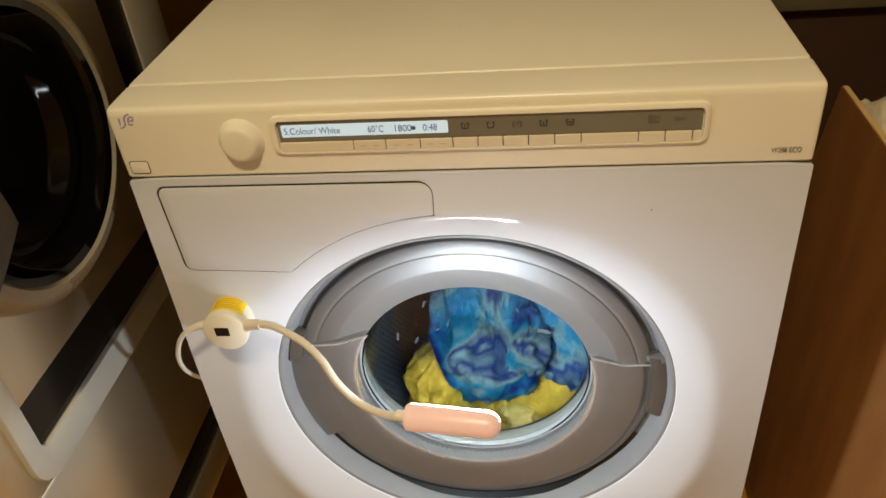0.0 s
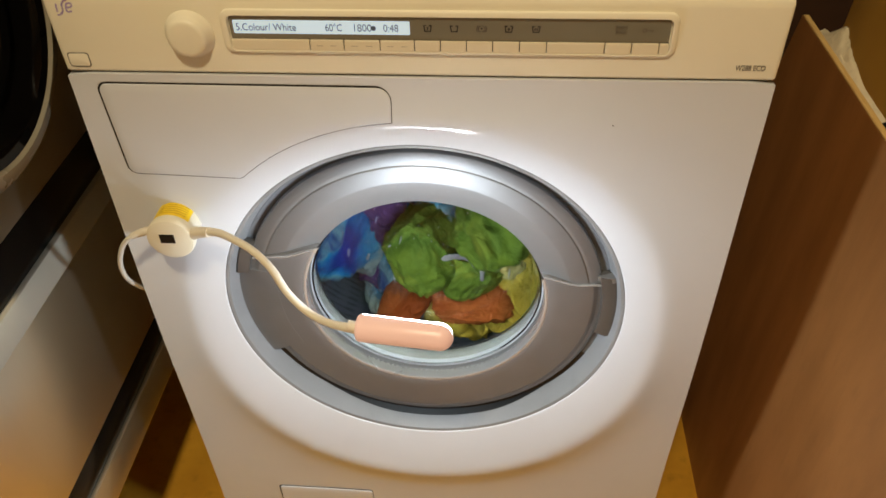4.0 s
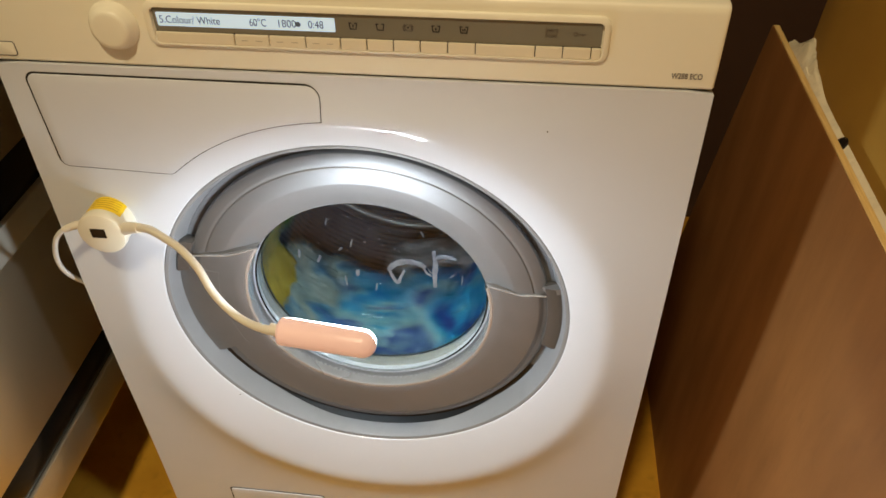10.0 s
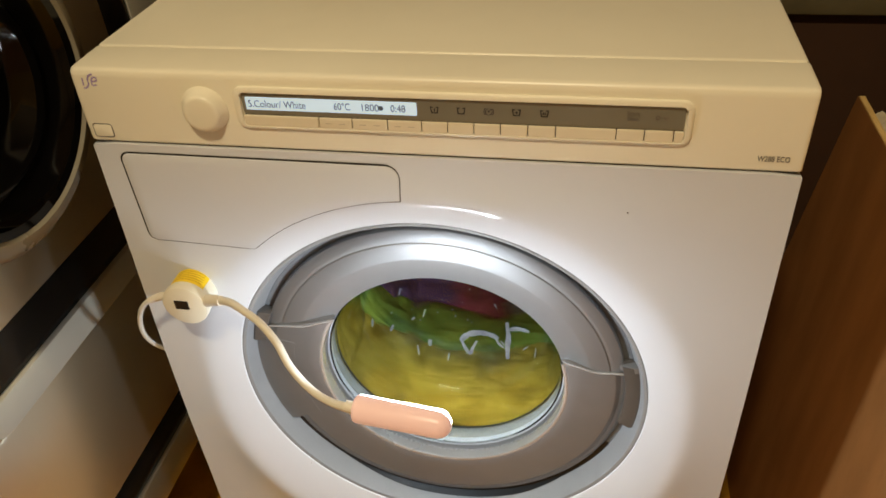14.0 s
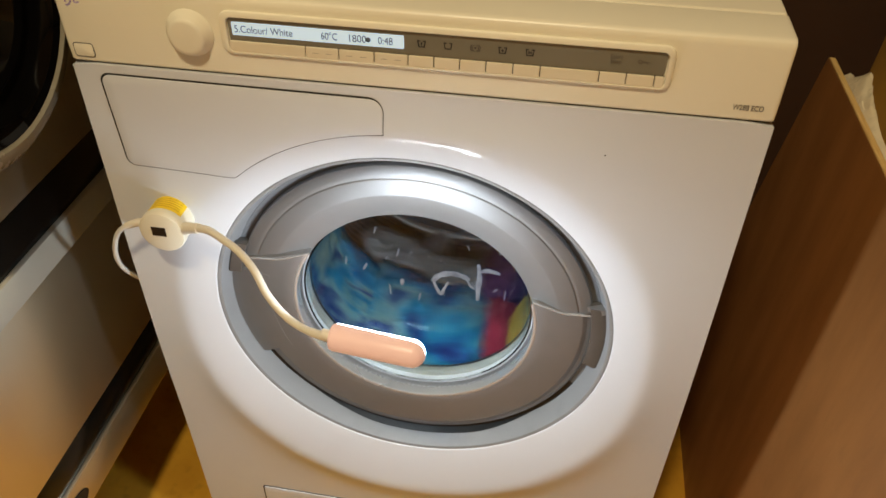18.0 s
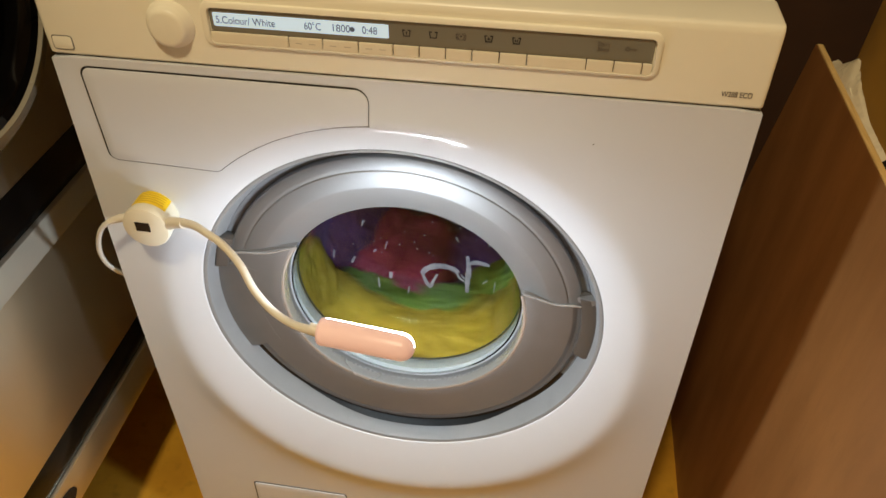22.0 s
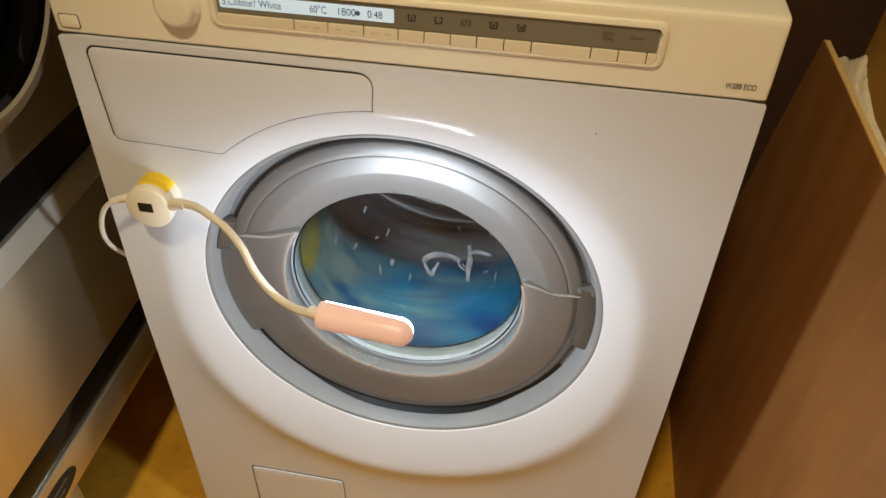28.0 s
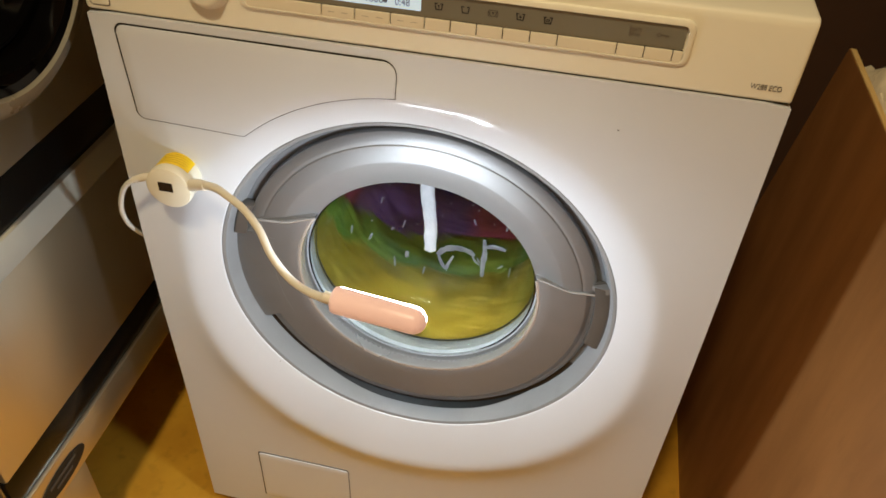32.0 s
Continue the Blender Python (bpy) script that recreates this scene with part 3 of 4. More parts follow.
    part("power_button", prism(rounded(-0.2905, -0.2735, 0.7875, 0.7990, 0.0022), -0.0007, 0.002, 0.0003), PLASTIC, panel, "flat rectangular push button")
    bm = prism(rounded(-0.2913, -0.2727, 0.7867, 0.7998, 0.0026), -0.0002, 0.001)
    part("button_gap", bm, PRINT, panel)
    # detergent drawer
    part("drawer_gap", follow(prism(drawer_outline(0.0008), -0.0004, 0.004)), GAP, w, "dark gap round the drawer").location = (-0.0006, 0, 0.0004)
    part("detergent_drawer", follow(prism(drawer_outline(-0.0004), -0.0014, 0.003, 0.0008)), ENAMEL, w, "flat white detergent drawer front")
    for x, z in ((-0.160, 0.358), (0.171, 0.740)):
        part("speck", lathe([(0.0, -0.0002), (0.0006, -0.0001), (0.0007, 0.0002)], 10), SENSOR, w).location = (x, bulge(x, z), z)
    # service flap
    part("flap_gap", follow(prism(rounded(-0.2125, -0.0818, 0.0455, 0.1540, 0.004), -0.0006, 0.004)), GAP, w)
    part("service_flap", follow(prism(rounded(-0.2108, -0.0824, 0.0465, 0.1530, 0.004), -0.0020, 0.003, 0.0010)), ENAMEL, w, "rectangular white pump flap")
    # door recess ring and door
    ring = part("door_surround", lathe([(0.2125, 0.0030), (0.2116, 0.0004), (0.2106, -0.0004), (0.2096, -0.0006), (0.2070, 0.0006), (0.1998, 0.0220), (0.1990, 0.0360), (0.1880, 0.055)], 128), GREY_RING, w, "grey plastic door surround")
    ring.location = (0, 0, CZ)
    # sheet across the upper gap, its shade put into the colour
    shadow = part("door_gap_shade", lathe([(0.1998, 0.0246), (0.1906, 0.0256), (0.1750, 0.0330)], 60, -25.0, 190.0), GAP_SHADE, w)
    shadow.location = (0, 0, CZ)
    # black sheet in place of the deep shade below the door
    part("door_gap_shade", lathe([(0.1996, 0.0240), (0.1750, 0.0330)], 60, 190.0, 335.0), BLACK_RUBBER, w, "black sheet for the shade in the gap under the door").location = (0, 0, CZ)
    # black strip shaped as the shadow the door plate throws on the surround
    seal = lathe([(0.2018, 0.0158), (0.2005, 0.0197), (0.1990, 0.0238), (0.1950, 0.0250)], 60, 222.0, 322.0)
    for v in seal.verts:
        a = math.degrees(math.atan2(v.co.z, v.co.x)) % 360
        wide = smoothstep((a - 224) / 36) * smoothstep((320 - a) / 30)
        v.co.y += (0.0238 - v.co.y) * (1 - wide) * 0.98 + 0.0004
        r0 = math.hypot(v.co.x, v.co.z)
        r1 = r0 - (r0 - 0.1992) * (1 - wide) - 0.0006
        v.co.x, v.co.z = v.co.x * r1 / r0, v.co.z * r1 / r0
    part("plate_shadow", seal, BLACK_RUBBER, w, "black strip for the door plate's shadow on the surround").location = (0, 0, CZ)
    door = part("door", lathe([(0.1280, 0.0340), (0.1283, 0.0255), (0.1294, 0.0242), (0.1552, 0.0178), (0.1566, 0.0173), (0.1580, 0.0171), (0.1746, 0.0170), (0.1756, 0.0172), (0.1762, 0.0181), (0.1774, 0.0183), (0.1782, 0.0180), (0.1800, 0.0180), (0.1886, 0.0190), (0.1900, 0.0197), (0.1908, 0.0218), (0.1905, 0.0420), (0.1300, 0.0420)], 128, closed=True), SILVER, w, "silver round door ring with bevelled upper half")
    door.location = (0, 0, CZ)
    # lower half: one broad flat handle plate between two creases
    ends = {0.130: (146.2, 377.4), 0.155: (157.4, 371.4), 0.193: (163.0, 369.4)}
    def span(r):
        ks = sorted(ends)
        for lo, hi in zip(ks, ks[1:]):
            if r <= hi:
                t = max(0.0, (r - lo) / (hi - lo))
                return [p + (q - p) * t for p, q in zip(ends[lo], ends[hi])]
        return ends[ks[-1]]
    bm = bmesh.new()
    prof = [(0.1300, 0.0200), (0.1312, 0.0170), (0.1330, 0.0160), (0.1450, 0.0160), (0.1600, 0.0161), (0.1790, 0.0162), (0.1804, 0.0164), (0.1816, 0.0172), (0.1915, 0.0212), (0.1934, 0.0235), (0.1932, 0.0275), (0.1310, 0.0300)]
    grid = []
    for r, y in prof:
        lo, hi = span(r)
        grid.append([bm.verts.new((r * math.cos(radians(lo + (hi - lo) * k / 110)), y, r * math.sin(radians(lo + (hi - lo) * k / 110)))) for k in range(111)])
    for i in range(len(grid)):
        p, q = grid[i], grid[(i + 1) % len(grid)]
        for k in range(110):
            bm.faces.new((p[k], p[k + 1], q[k + 1], q[k]))
    bm.faces.new([r[0] for r in grid])
    bm.faces.new([r[-1] for r in reversed(grid)])
    bmesh.ops.recalc_face_normals(bm, faces=bm.faces[:])
    part("handle_plate", bm, SILVER, door, "broad flat silver lower half of the door")
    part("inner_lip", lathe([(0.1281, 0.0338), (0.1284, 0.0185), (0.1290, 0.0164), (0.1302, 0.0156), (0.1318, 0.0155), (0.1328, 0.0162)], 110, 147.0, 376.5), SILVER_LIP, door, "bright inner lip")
    # bright tubes draw the highlight on the plate's upper edges
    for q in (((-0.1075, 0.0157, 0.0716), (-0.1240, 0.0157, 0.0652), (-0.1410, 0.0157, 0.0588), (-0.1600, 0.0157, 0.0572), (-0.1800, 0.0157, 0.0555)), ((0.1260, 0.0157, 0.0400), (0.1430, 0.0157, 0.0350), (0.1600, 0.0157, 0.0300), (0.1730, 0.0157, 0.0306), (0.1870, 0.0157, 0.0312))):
        part("crease", tube(q, 0.0012, 8, 8), SILVER_LIP, door, "highlight line drawn along the crease")
    latch = lathe([(0.1890, 0.0120), (0.2000, 0.0085), (0.2050, 0.0100), (0.2060, 0.0180), (0.1880, 0.0260)], 20, -11.0, 13.5, closed=True)
    part("latch", latch, LATCH, door, "dark grey latch block")
    part("latch_top", lathe([(0.1860, 0.0150), (0.2010, 0.0080), (0.2056, 0.0092), (0.2050, 0.0180)], 4, 11.8, 13.8, closed=True), SILVER, door)
    hinge = lathe([(0.1900, 0.0140), (0.2010, 0.0100), (0.2050, 0.0130), (0.2050, 0.0200), (0.1880, 0.0270)], 20, 157.0, 169.0, closed=True)
    part("hinge_cover", hinge, LATCH, door, "dark grey hinge cover")
    part("hinge_plate", lathe([(0.1600, 0.0158), (0.1940, 0.0150), (0.2020, 0.0175), (0.2010, 0.0290), (0.1600, 0.0290)], 20, 168.0, 206.5, closed=True), SILVER, door)
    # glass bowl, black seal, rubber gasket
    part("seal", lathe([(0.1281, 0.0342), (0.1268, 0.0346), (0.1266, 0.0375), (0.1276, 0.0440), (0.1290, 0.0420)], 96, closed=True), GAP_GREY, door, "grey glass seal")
    outer = [(0.1266, 0.0360), (0.1240, 0.0600), (0.1196, 0.0858), (0.1152, 0.1010), (0.1085, 0.1092), (0.0975, 0.1130), (0.0700, 0.1143), (0.0, 0.1150)]
    inner = [(r, y) for r, y in reversed(BOWL)]
    bowl = part("glass_bowl", lathe(outer + inner, 96, closed=False), GLASS, door, "clear domed door glass with soap streaks")
    bowl.visible_shadow = False
    part("bowl_rim", lathe([(0.1266, 0.0352), (0.1249, 0.0352), (0.1249, 0.0359), (0.1266, 0.0359)], 96, closed=True), GLASS, door)
    gasket = part("door_gasket", lathe([(0.1900, 0.0480), (0.1500, 0.0455), (0.1300, 0.0462), (0.1288, 0.0490), (0.1284, 0.0560), (0.1296, 0.0600), (0.1360, 0.0640), (0.1600, 0.0680), (0.2040, 0.0760)], 96), RUBBER, w, "pale grey rubber door gasket")
    # thin black ring that draws the edge shadow between gasket and drum
    part("gasket_edge_shade", lathe([(0.1278 + 0.0010 * math.cos(radians(45 * k)), 0.0600 + 0.0010 * math.sin(radians(45 * k))) for k in range(8)], 96, closed=True), BLACK_RUBBER, w, "dark ring drawn for the shadow at the gasket's inner edge").location = (0, 0, CZ)
    gasket.location = (0, 0, CZ)
    # drum
    drum = part("drum", drum_mesh(), STEEL_HOLES, w, "perforated stainless steel drum")
    drum.location = (0, 0, CZ)
    # embossed rings, in a brighter silver that holds their glint
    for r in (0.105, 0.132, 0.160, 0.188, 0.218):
        part("drum_ridge", lathe([(r + 0.0045 * math.cos(radians(k * 45)), 0.4240 + 0.0045 * math.sin(radians(k * 45))) for k in range(8)], 72, closed=True), SILVER_LIP, drum, "embossed ring in the drum back, its glint put into bright silver")
    for a in (30, 150, 270):
        bm = prism([(-0.028, 0.0), (-0.012, 0.040), (0.0, 0.045), (0.012, 0.040), (0.028, 0.0)], 0.130, 0.410, 0.004)
        for v in bm.verts:
            v.co.z -= 0.243
        lift = part("drum_paddle", bm, STEEL, drum, "steel drum paddle")
        lift.matrix_local = pose(0, 0, 0, 0, a, 0)
    tub_ = part("outer_tub", lathe([(0.2060, 0.0780), (0.2600, 0.0800), (0.2600, 0.4700), (0.0, 0.4700)], 64), BLACK_RUBBER, w)
    tub_.location = (0, 0, CZ)
    return w, drum


def drum_mesh():
    prof = [(0.2050, 0.0920), (0.2080, 0.0880), (0.2360, 0.0980), (0.2430, 0.1100), (0.2450, 0.1400), (0.2450, 0.4200), (0.2400, 0.4300)]
    for r in (0.225, 0.200, 0.175, 0.150, 0.125, 0.100, 0.070, 0.040):
        prof += [(r, 0.4300), (r - 0.003, 0.4255), (r - 0.009, 0.4255), (r - 0.012, 0.4300)]
    prof.append((0.0, 0.4300))
    return lathe(prof, 96)


# ---------------------------------------------------------------- things on the machine
def build_work_lamp():
    lamp = thing("work_lamp", "small pink clip-on gooseneck lamp shining on the washer door", "lamp", (-0.2345, 0.0, 0.6245))
    off = Vector(lamp.location)
    foot = part("magnet_foot", lathe([(0.0, -0.0008), (0.0236, -0.0008), (0.0236, -0.0026), (0.0, -0.0026)], 48), SOFT_BLACK, lamp, "dark magnetic foot")
    body = part("body", lathe([(0.0, -0.0365), (0.0195, -0.0365), (0.0222, -0.0352), (0.0230, -0.0330), (0.0230, -0.0280), (0.0222, -0.0262), (0.0222, -0.0040), (0.0218, -0.0027), (0.0, -0.0028)], 56), PLASTIC, lamp, "round white plastic lamp body")
    lab = lathe([(0.0220, -0.0250), (0.02236, -0.0249), (0.02236, -0.0060), (0.0220, -0.0059)], 24, 38.0, 134.0, closed=True)
    part("warning_label", lab, YELLOW_LABEL, body, "yellow warning label with unreadable lines")
    for y in (-0.0205, -0.0175, -0.0145, -0.0115, -0.0085):
        part("label_line", lathe([(0.0222, y), (0.02246, y - 0.0002), (0.02246, y - 0.0010), (0.0222, y - 0.0012)], 20, 48.0, 122.0, closed=True), LABEL_INK, body)
    part("sensor_window", box(-0.0090, 0.0055, -0.0372, -0.0362, -0.0030, 0.0075, 0.0004, 1), SENSOR, body, "black square sensor window")
    neck = [(-0.2120, -0.030, 0.6290), (-0.1990, -0.035, 0.6350), (-0.1820, -0.042, 0.6405), (-0.1640, -0.053, 0.6420), (-0.1440, -0.064, 0.6385), (-0.1260, -0.076, 0.6280), (-0.1120, -0.088, 0.6120), (-0.0930, -0.099, 0.5990), (-0.0710, -0.110, 0.5965), (-0.0460, -0.120, 0.6010)]
    part("gooseneck", tube([Vector(q) - off for q in neck], lambda t: 0.0046 - 0.0010 * smoothstep(t * 3) + 0.0008 * smoothstep(t * 8 - 7), 18, 10), CREAM_RUBBER, lamp, "bent cream rubber gooseneck")
    part("neck_sleeve", tube([Vector(q) - off for q in ((-0.2160, -0.0285, 0.6270), (-0.2050, -0.0325, 0.6325), (-0.1930, -0.0375, 0.6375))], lambda t: 0.0066 - 0.0018 * t, 18, 8), CREAM_RUBBER, lamp)
    # capsule head along x
    nrm = Vector((0.05, 0.965, -0.26))
    def capsule(r, x0, x1, keep):
        bm = bmesh.new()
        prof = [(x0, 0.0), (x0, r * 0.80), (x0 + 0.0012, r * 0.93), (x0 + 0.0035, r)]
        prof += [(x1 - r + r * math.sin(radians(k * 9)), r * math.cos(radians(k * 9))) for k in range(11)]
        rows = [[bm.verts.new((x, q * math.cos(2 * math.pi * k / 40), q * math.sin(2 * math.pi * k / 40))) for k in range(40)] for x, q in prof]
        for p, q in zip(rows, rows[1:]):
            for k in range(40):
                bm.faces.new((p[k], p[(k + 1) % 40], q[(k + 1) % 40], q[k]))
        bmesh.ops.remove_doubles(bm, verts=bm.verts[:], dist=1e-5)
        bmesh.ops.recalc_face_normals(bm, faces=bm.faces[:])
        bmesh.ops.bisect_plane(bm, geom=bm.verts[:] + bm.edges[:] + bm.faces[:], plane_co=0.0006 * nrm, plane_no=keep, clear_outer=True)
        return bm
    m = pose(0.0055 - off.x, -0.1235 - off.y, 0.6015 - off.z, 0, 2.2, -4.0)
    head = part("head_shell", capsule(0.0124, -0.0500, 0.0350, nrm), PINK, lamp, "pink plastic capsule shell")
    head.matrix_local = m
    back = part("light_diffuser", capsule(0.0121, -0.0492, 0.0344, -nrm), DIFFUSER, head, "glowing white diffuser facing the door")
    part("neck_plug", tube([(-0.0585, 0.0, 0.0005), (-0.0540, 0.0, 0.0), (-0.0495, 0.0, 0.0)], 0.0052, 16, 4), CREAM_RUBBER, head)
    cable = [(-0.2560, -0.028, 0.6290), (-0.2630, -0.029, 0.6280), (-0.2740, -0.030, 0.6235), (-0.2880, -0.028, 0.6090), (-0.3020, -0.020, 0.5820), (-0.3090, -0.012, 0.5570), (-0.3120, 0.000, 0.5330), (-0.3080, 0.016, 0.5080), (-0.3035, 0.045, 0.4800), (-0.3015, 0.10, 0.4500), (-0.3010, 0.30, 0.4400), (-0.3010, 0.57, 0.4300)]
    part("cable", tube([Vector(q) - off for q in cable], 0.0025, 12, 8), CABLE, lamp, "thin white cable")
    part("cable_grommet", tube([Vector(q) - off for q in cable[:3]], lambda t: 0.0045 - 0.0012 * t, 14, 6), CREAM_RUBBER, lamp)


def build_glass_marks():
    """Soap residue on the inside of the glass; each mark is a thing of its own."""
    rng = random.Random(5)

    def on_glass(x, z):
        r = math.hypot(x, z - CZ)
        prof = tuple(reversed(BOWL))
        for (r0, y0), (r1, y1) in zip(prof, prof[1:]):
            if r <= r1:
                return y0 + (y1 - y0) * (r - r0) / (r1 - r0) - 0.0012
        return 0.045

    def streak(pts, width, label):
        path = smooth_path([(x, 0, z) for x, z in pts], 6)
        bm = bmesh.new()
        rows = []
        n = len(path)
        for i, q in enumerate(path):
            d = (path[min(i + 1, n - 1)] - path[max(i - 1, 0)]).normalized()
            s = Vector((d.z, 0, -d.x))
            wv = width * (0.35 + 0.65 * math.sin(math.pi * (0.12 + 0.76 * i / (n - 1)))) * (0.8 + 0.4 * rng.random())
            row = []
            for k in (-1, -0.5, 0, 0.5, 1):
                p = q + s * wv * k
                row.append(bm.verts.new((p.x, on_glass(p.x, p.z) - 0.0008 * (1 - k * k), p.z)))
            rows.append(row)
        sheet(bm, rows, Vector((0.0, 0.0004, 0.0)))
        tagged(link("soap_streak", bm, FILM), label, "soap residue", "soap marks on the door glass")

    return streak


# ---------------------------------------------------------------- neighbour machine, board, sack
def build_neighbour():
    X = -0.40
    n = thing("neighbour_machine", "stainless steel laundry machine with a black round door", "machine", (X, 0.08, 0.0))
    ox, oy = X, 0.08
    B = lambda x0, x1, y0, y1, z0, z1, bv=0.003: box(x0 - ox, x1 - ox, y0 - oy, y1 - oy, z0, z1, bv)
    part("cabinet", B(-1.02, X - 0.012, -0.205, 0.365, 0.206, 1.25), STAINLESS, n)
    part("lower_panel", B(X - 0.012, X, -0.203, 0.363, 0.312, 0.528, 0.004), STAINLESS, n, "smooth stainless lower panel reflecting the floor")
    part("black_groove", B(X - 0.014, X - 0.004, -0.203, 0.363, 0.262, 0.311), GLOSS_BLACK, n)
    part("base_strip", B(X - 0.014, X, -0.203, 0.363, 0.204, 0.261, 0.003), STAINLESS, n, "stainless base strip")
    part("base_plate", B(X - 0.016, X - 0.002, -0.203, -0.095, 0.0, 0.203, 0.002), STAINLESS, n)
    # black block added for the deep shade below the base strip
    part("plinth", B(-1.0, X - 0.16, -0.19, 0.35, 0.0, 0.205), SOFT_BLACK, n, "black recessed block standing in for the shaded void under the cabinet")
    # light grey U frame, black inset, door panel
    face = pose(0, -oy, 0, 0, 0, 90)
    u = [(0.352, 0.529), (-0.128, 0.529)] + [(-0.128 - 0.032 * math.sin(radians(k * 15)), 0.561 - 0.032 * math.cos(radians(k * 15))) for k in range(1, 7)]
    u += [(-0.160, 1.24), (-0.138, 1.24), (-0.137, 0.574), (-0.131, 0.567), (0.352, 0.566)]
    part("frame_bottom", prism(list(reversed(u)), -0.006, 0.010, 0.0025), FRAME_GREY, n, "rounded light grey frame").matrix_local = face
    part("frame_side", B(X - 0.010, X + 0.003, 0.266, 0.352, 0.568, 1.24, 0.006), FRAME_GREY, n)
    part("front_edge", B(X - 0.011, X - 0.001, -0.203, -0.120, 0.5285, 1.24, 0.002), STAINLESS, n)
    part("black_inset", B(X - 0.010, X + 0.001, -0.136, 0.265, 0.568, 1.24, 0.001), GLOSS_BLACK, n, "black gloss inset")
    part("door_panel", B(X - 0.004, X + 0.002, -0.136, 0.215, 0.621, 1.23, 0.002), STAINLESS, n)
    plate = part("logo_plate", shift(lathe([(0.0, 0), (0.060, 0), (0.060, 0.0012), (0.0, 0.0012)], 40), 0, 0, 0), SOFT_BLACK, n, "dark oval maker's plate")
    plate.matrix_local = pose(X + 0.0016 - ox, -0.135 - oy, 0.232, 0, 0, 90) @ Matrix.Diagonal((0.75, 1, 0.27, 1))
    for dz, ln in ((0.005, 0.026), (-0.005, 0.016)):
        part("plate_line", box(X + 0.0014 - ox, X + 0.0024 - ox, -0.135 - ln - oy, -0.135 + ln - oy, 0.232 + dz - 0.0018, 0.232 + dz + 0.0018), LATCH, n)
    # round door: grey ring, black dished glass
    ring = part("door_ring", lathe([(0.1170, -0.058), (0.1200, -0.062), (0.1290, -0.061), (0.1370, -0.054), (0.1410, -0.040), (0.1430, -0.004), (0.1200, -0.004)], 80), RING_GREY, n, "grey door ring")
    seat = pose(X + 0.004 - ox, -0.049 - oy, 0.845, 0, 0, 90)
    ring.matrix_local = seat
    bowl = part("door_glass", lathe([(0.0, -0.020), (0.050, -0.022), (0.072, -0.030), (0.078, -0.040), (0.086, -0.043), (0.092, -0.038), (0.102, -0.044), (0.110, -0.057), (0.1172, -0.059), (0.1175, -0.045)], 80), DOOR_BLACK, n, "black dished door glass")
    bowl.matrix_local = seat
    hd = part("door_handle", prism([(-0.069, -0.031), (-0.069, -0.018), (-0.074, 0.020), (-0.094, 0.050), (-0.150, 0.074), (-0.150, -0.080), (-0.092, -0.046)], -0.074, -0.060, 0.003), HANDLE_STEEL, n, "angled steel door handle plate")
    hd.matrix_local = seat
    # further machine and green box beyond
    cab = thing("steel_locker", "narrow stainless steel cabinet beside the machine", "cabinet", (-0.75, -0.42, 0))
    part("body", box(-0.25, 0.335, -0.30, 0.185, 0.02, 1.2, 0.004), STAINLESS, cab)
    part("plinth", box(-0.24, 0.30, -0.28, 0.17, 0.0, 0.0195), SOFT_BLACK, cab)
    crate = thing("green_crate", "green painted crate on the floor", "crate", (-0.36, -0.42, 0))
    part("body", box(-0.05, 0.03, -0.10, 0.055, 0.0, 0.30, 0.006), GREEN_PAINT, crate)


def build_board():
    b = thing("plywood_board", "brown plywood board standing on edge beside the washer", "board", (0.402, 0.0, 0.0))
    m = Matrix.Rotation(radians(2.3), 4, "Y")
    bm = bmesh.new()
    outline = ((-0.62, 0.0), (0.50, 0.0), (0.322, 0.695), (-0.62, 0.695))
    near = [bm.verts.new((0.0, y, z)) for y, z in outline]
    far = [bm.verts.new((0.0075, y, z)) for y, z in outline]
    bm.faces.new(near)
    bm.faces.new(list(reversed(far)))
    for k in range(4):
        bm.faces.new((near[k], far[k], far[(k + 1) % 4], near[(k + 1) % 4]))
    bmesh.ops.recalc_face_normals(bm, faces=bm.faces[:])
    f = part("face", bm, BOARD_FACE, b, smooth=False)
    f.matrix_local = m
    e = part("top_edge", box(0.0003, 0.0072, -0.619, 0.320, 0.6952, 0.6968, 0.0005, 1), BOARD_EDGE, b, "pale raw plywood edge with worn corners")
    e.matrix_local = m


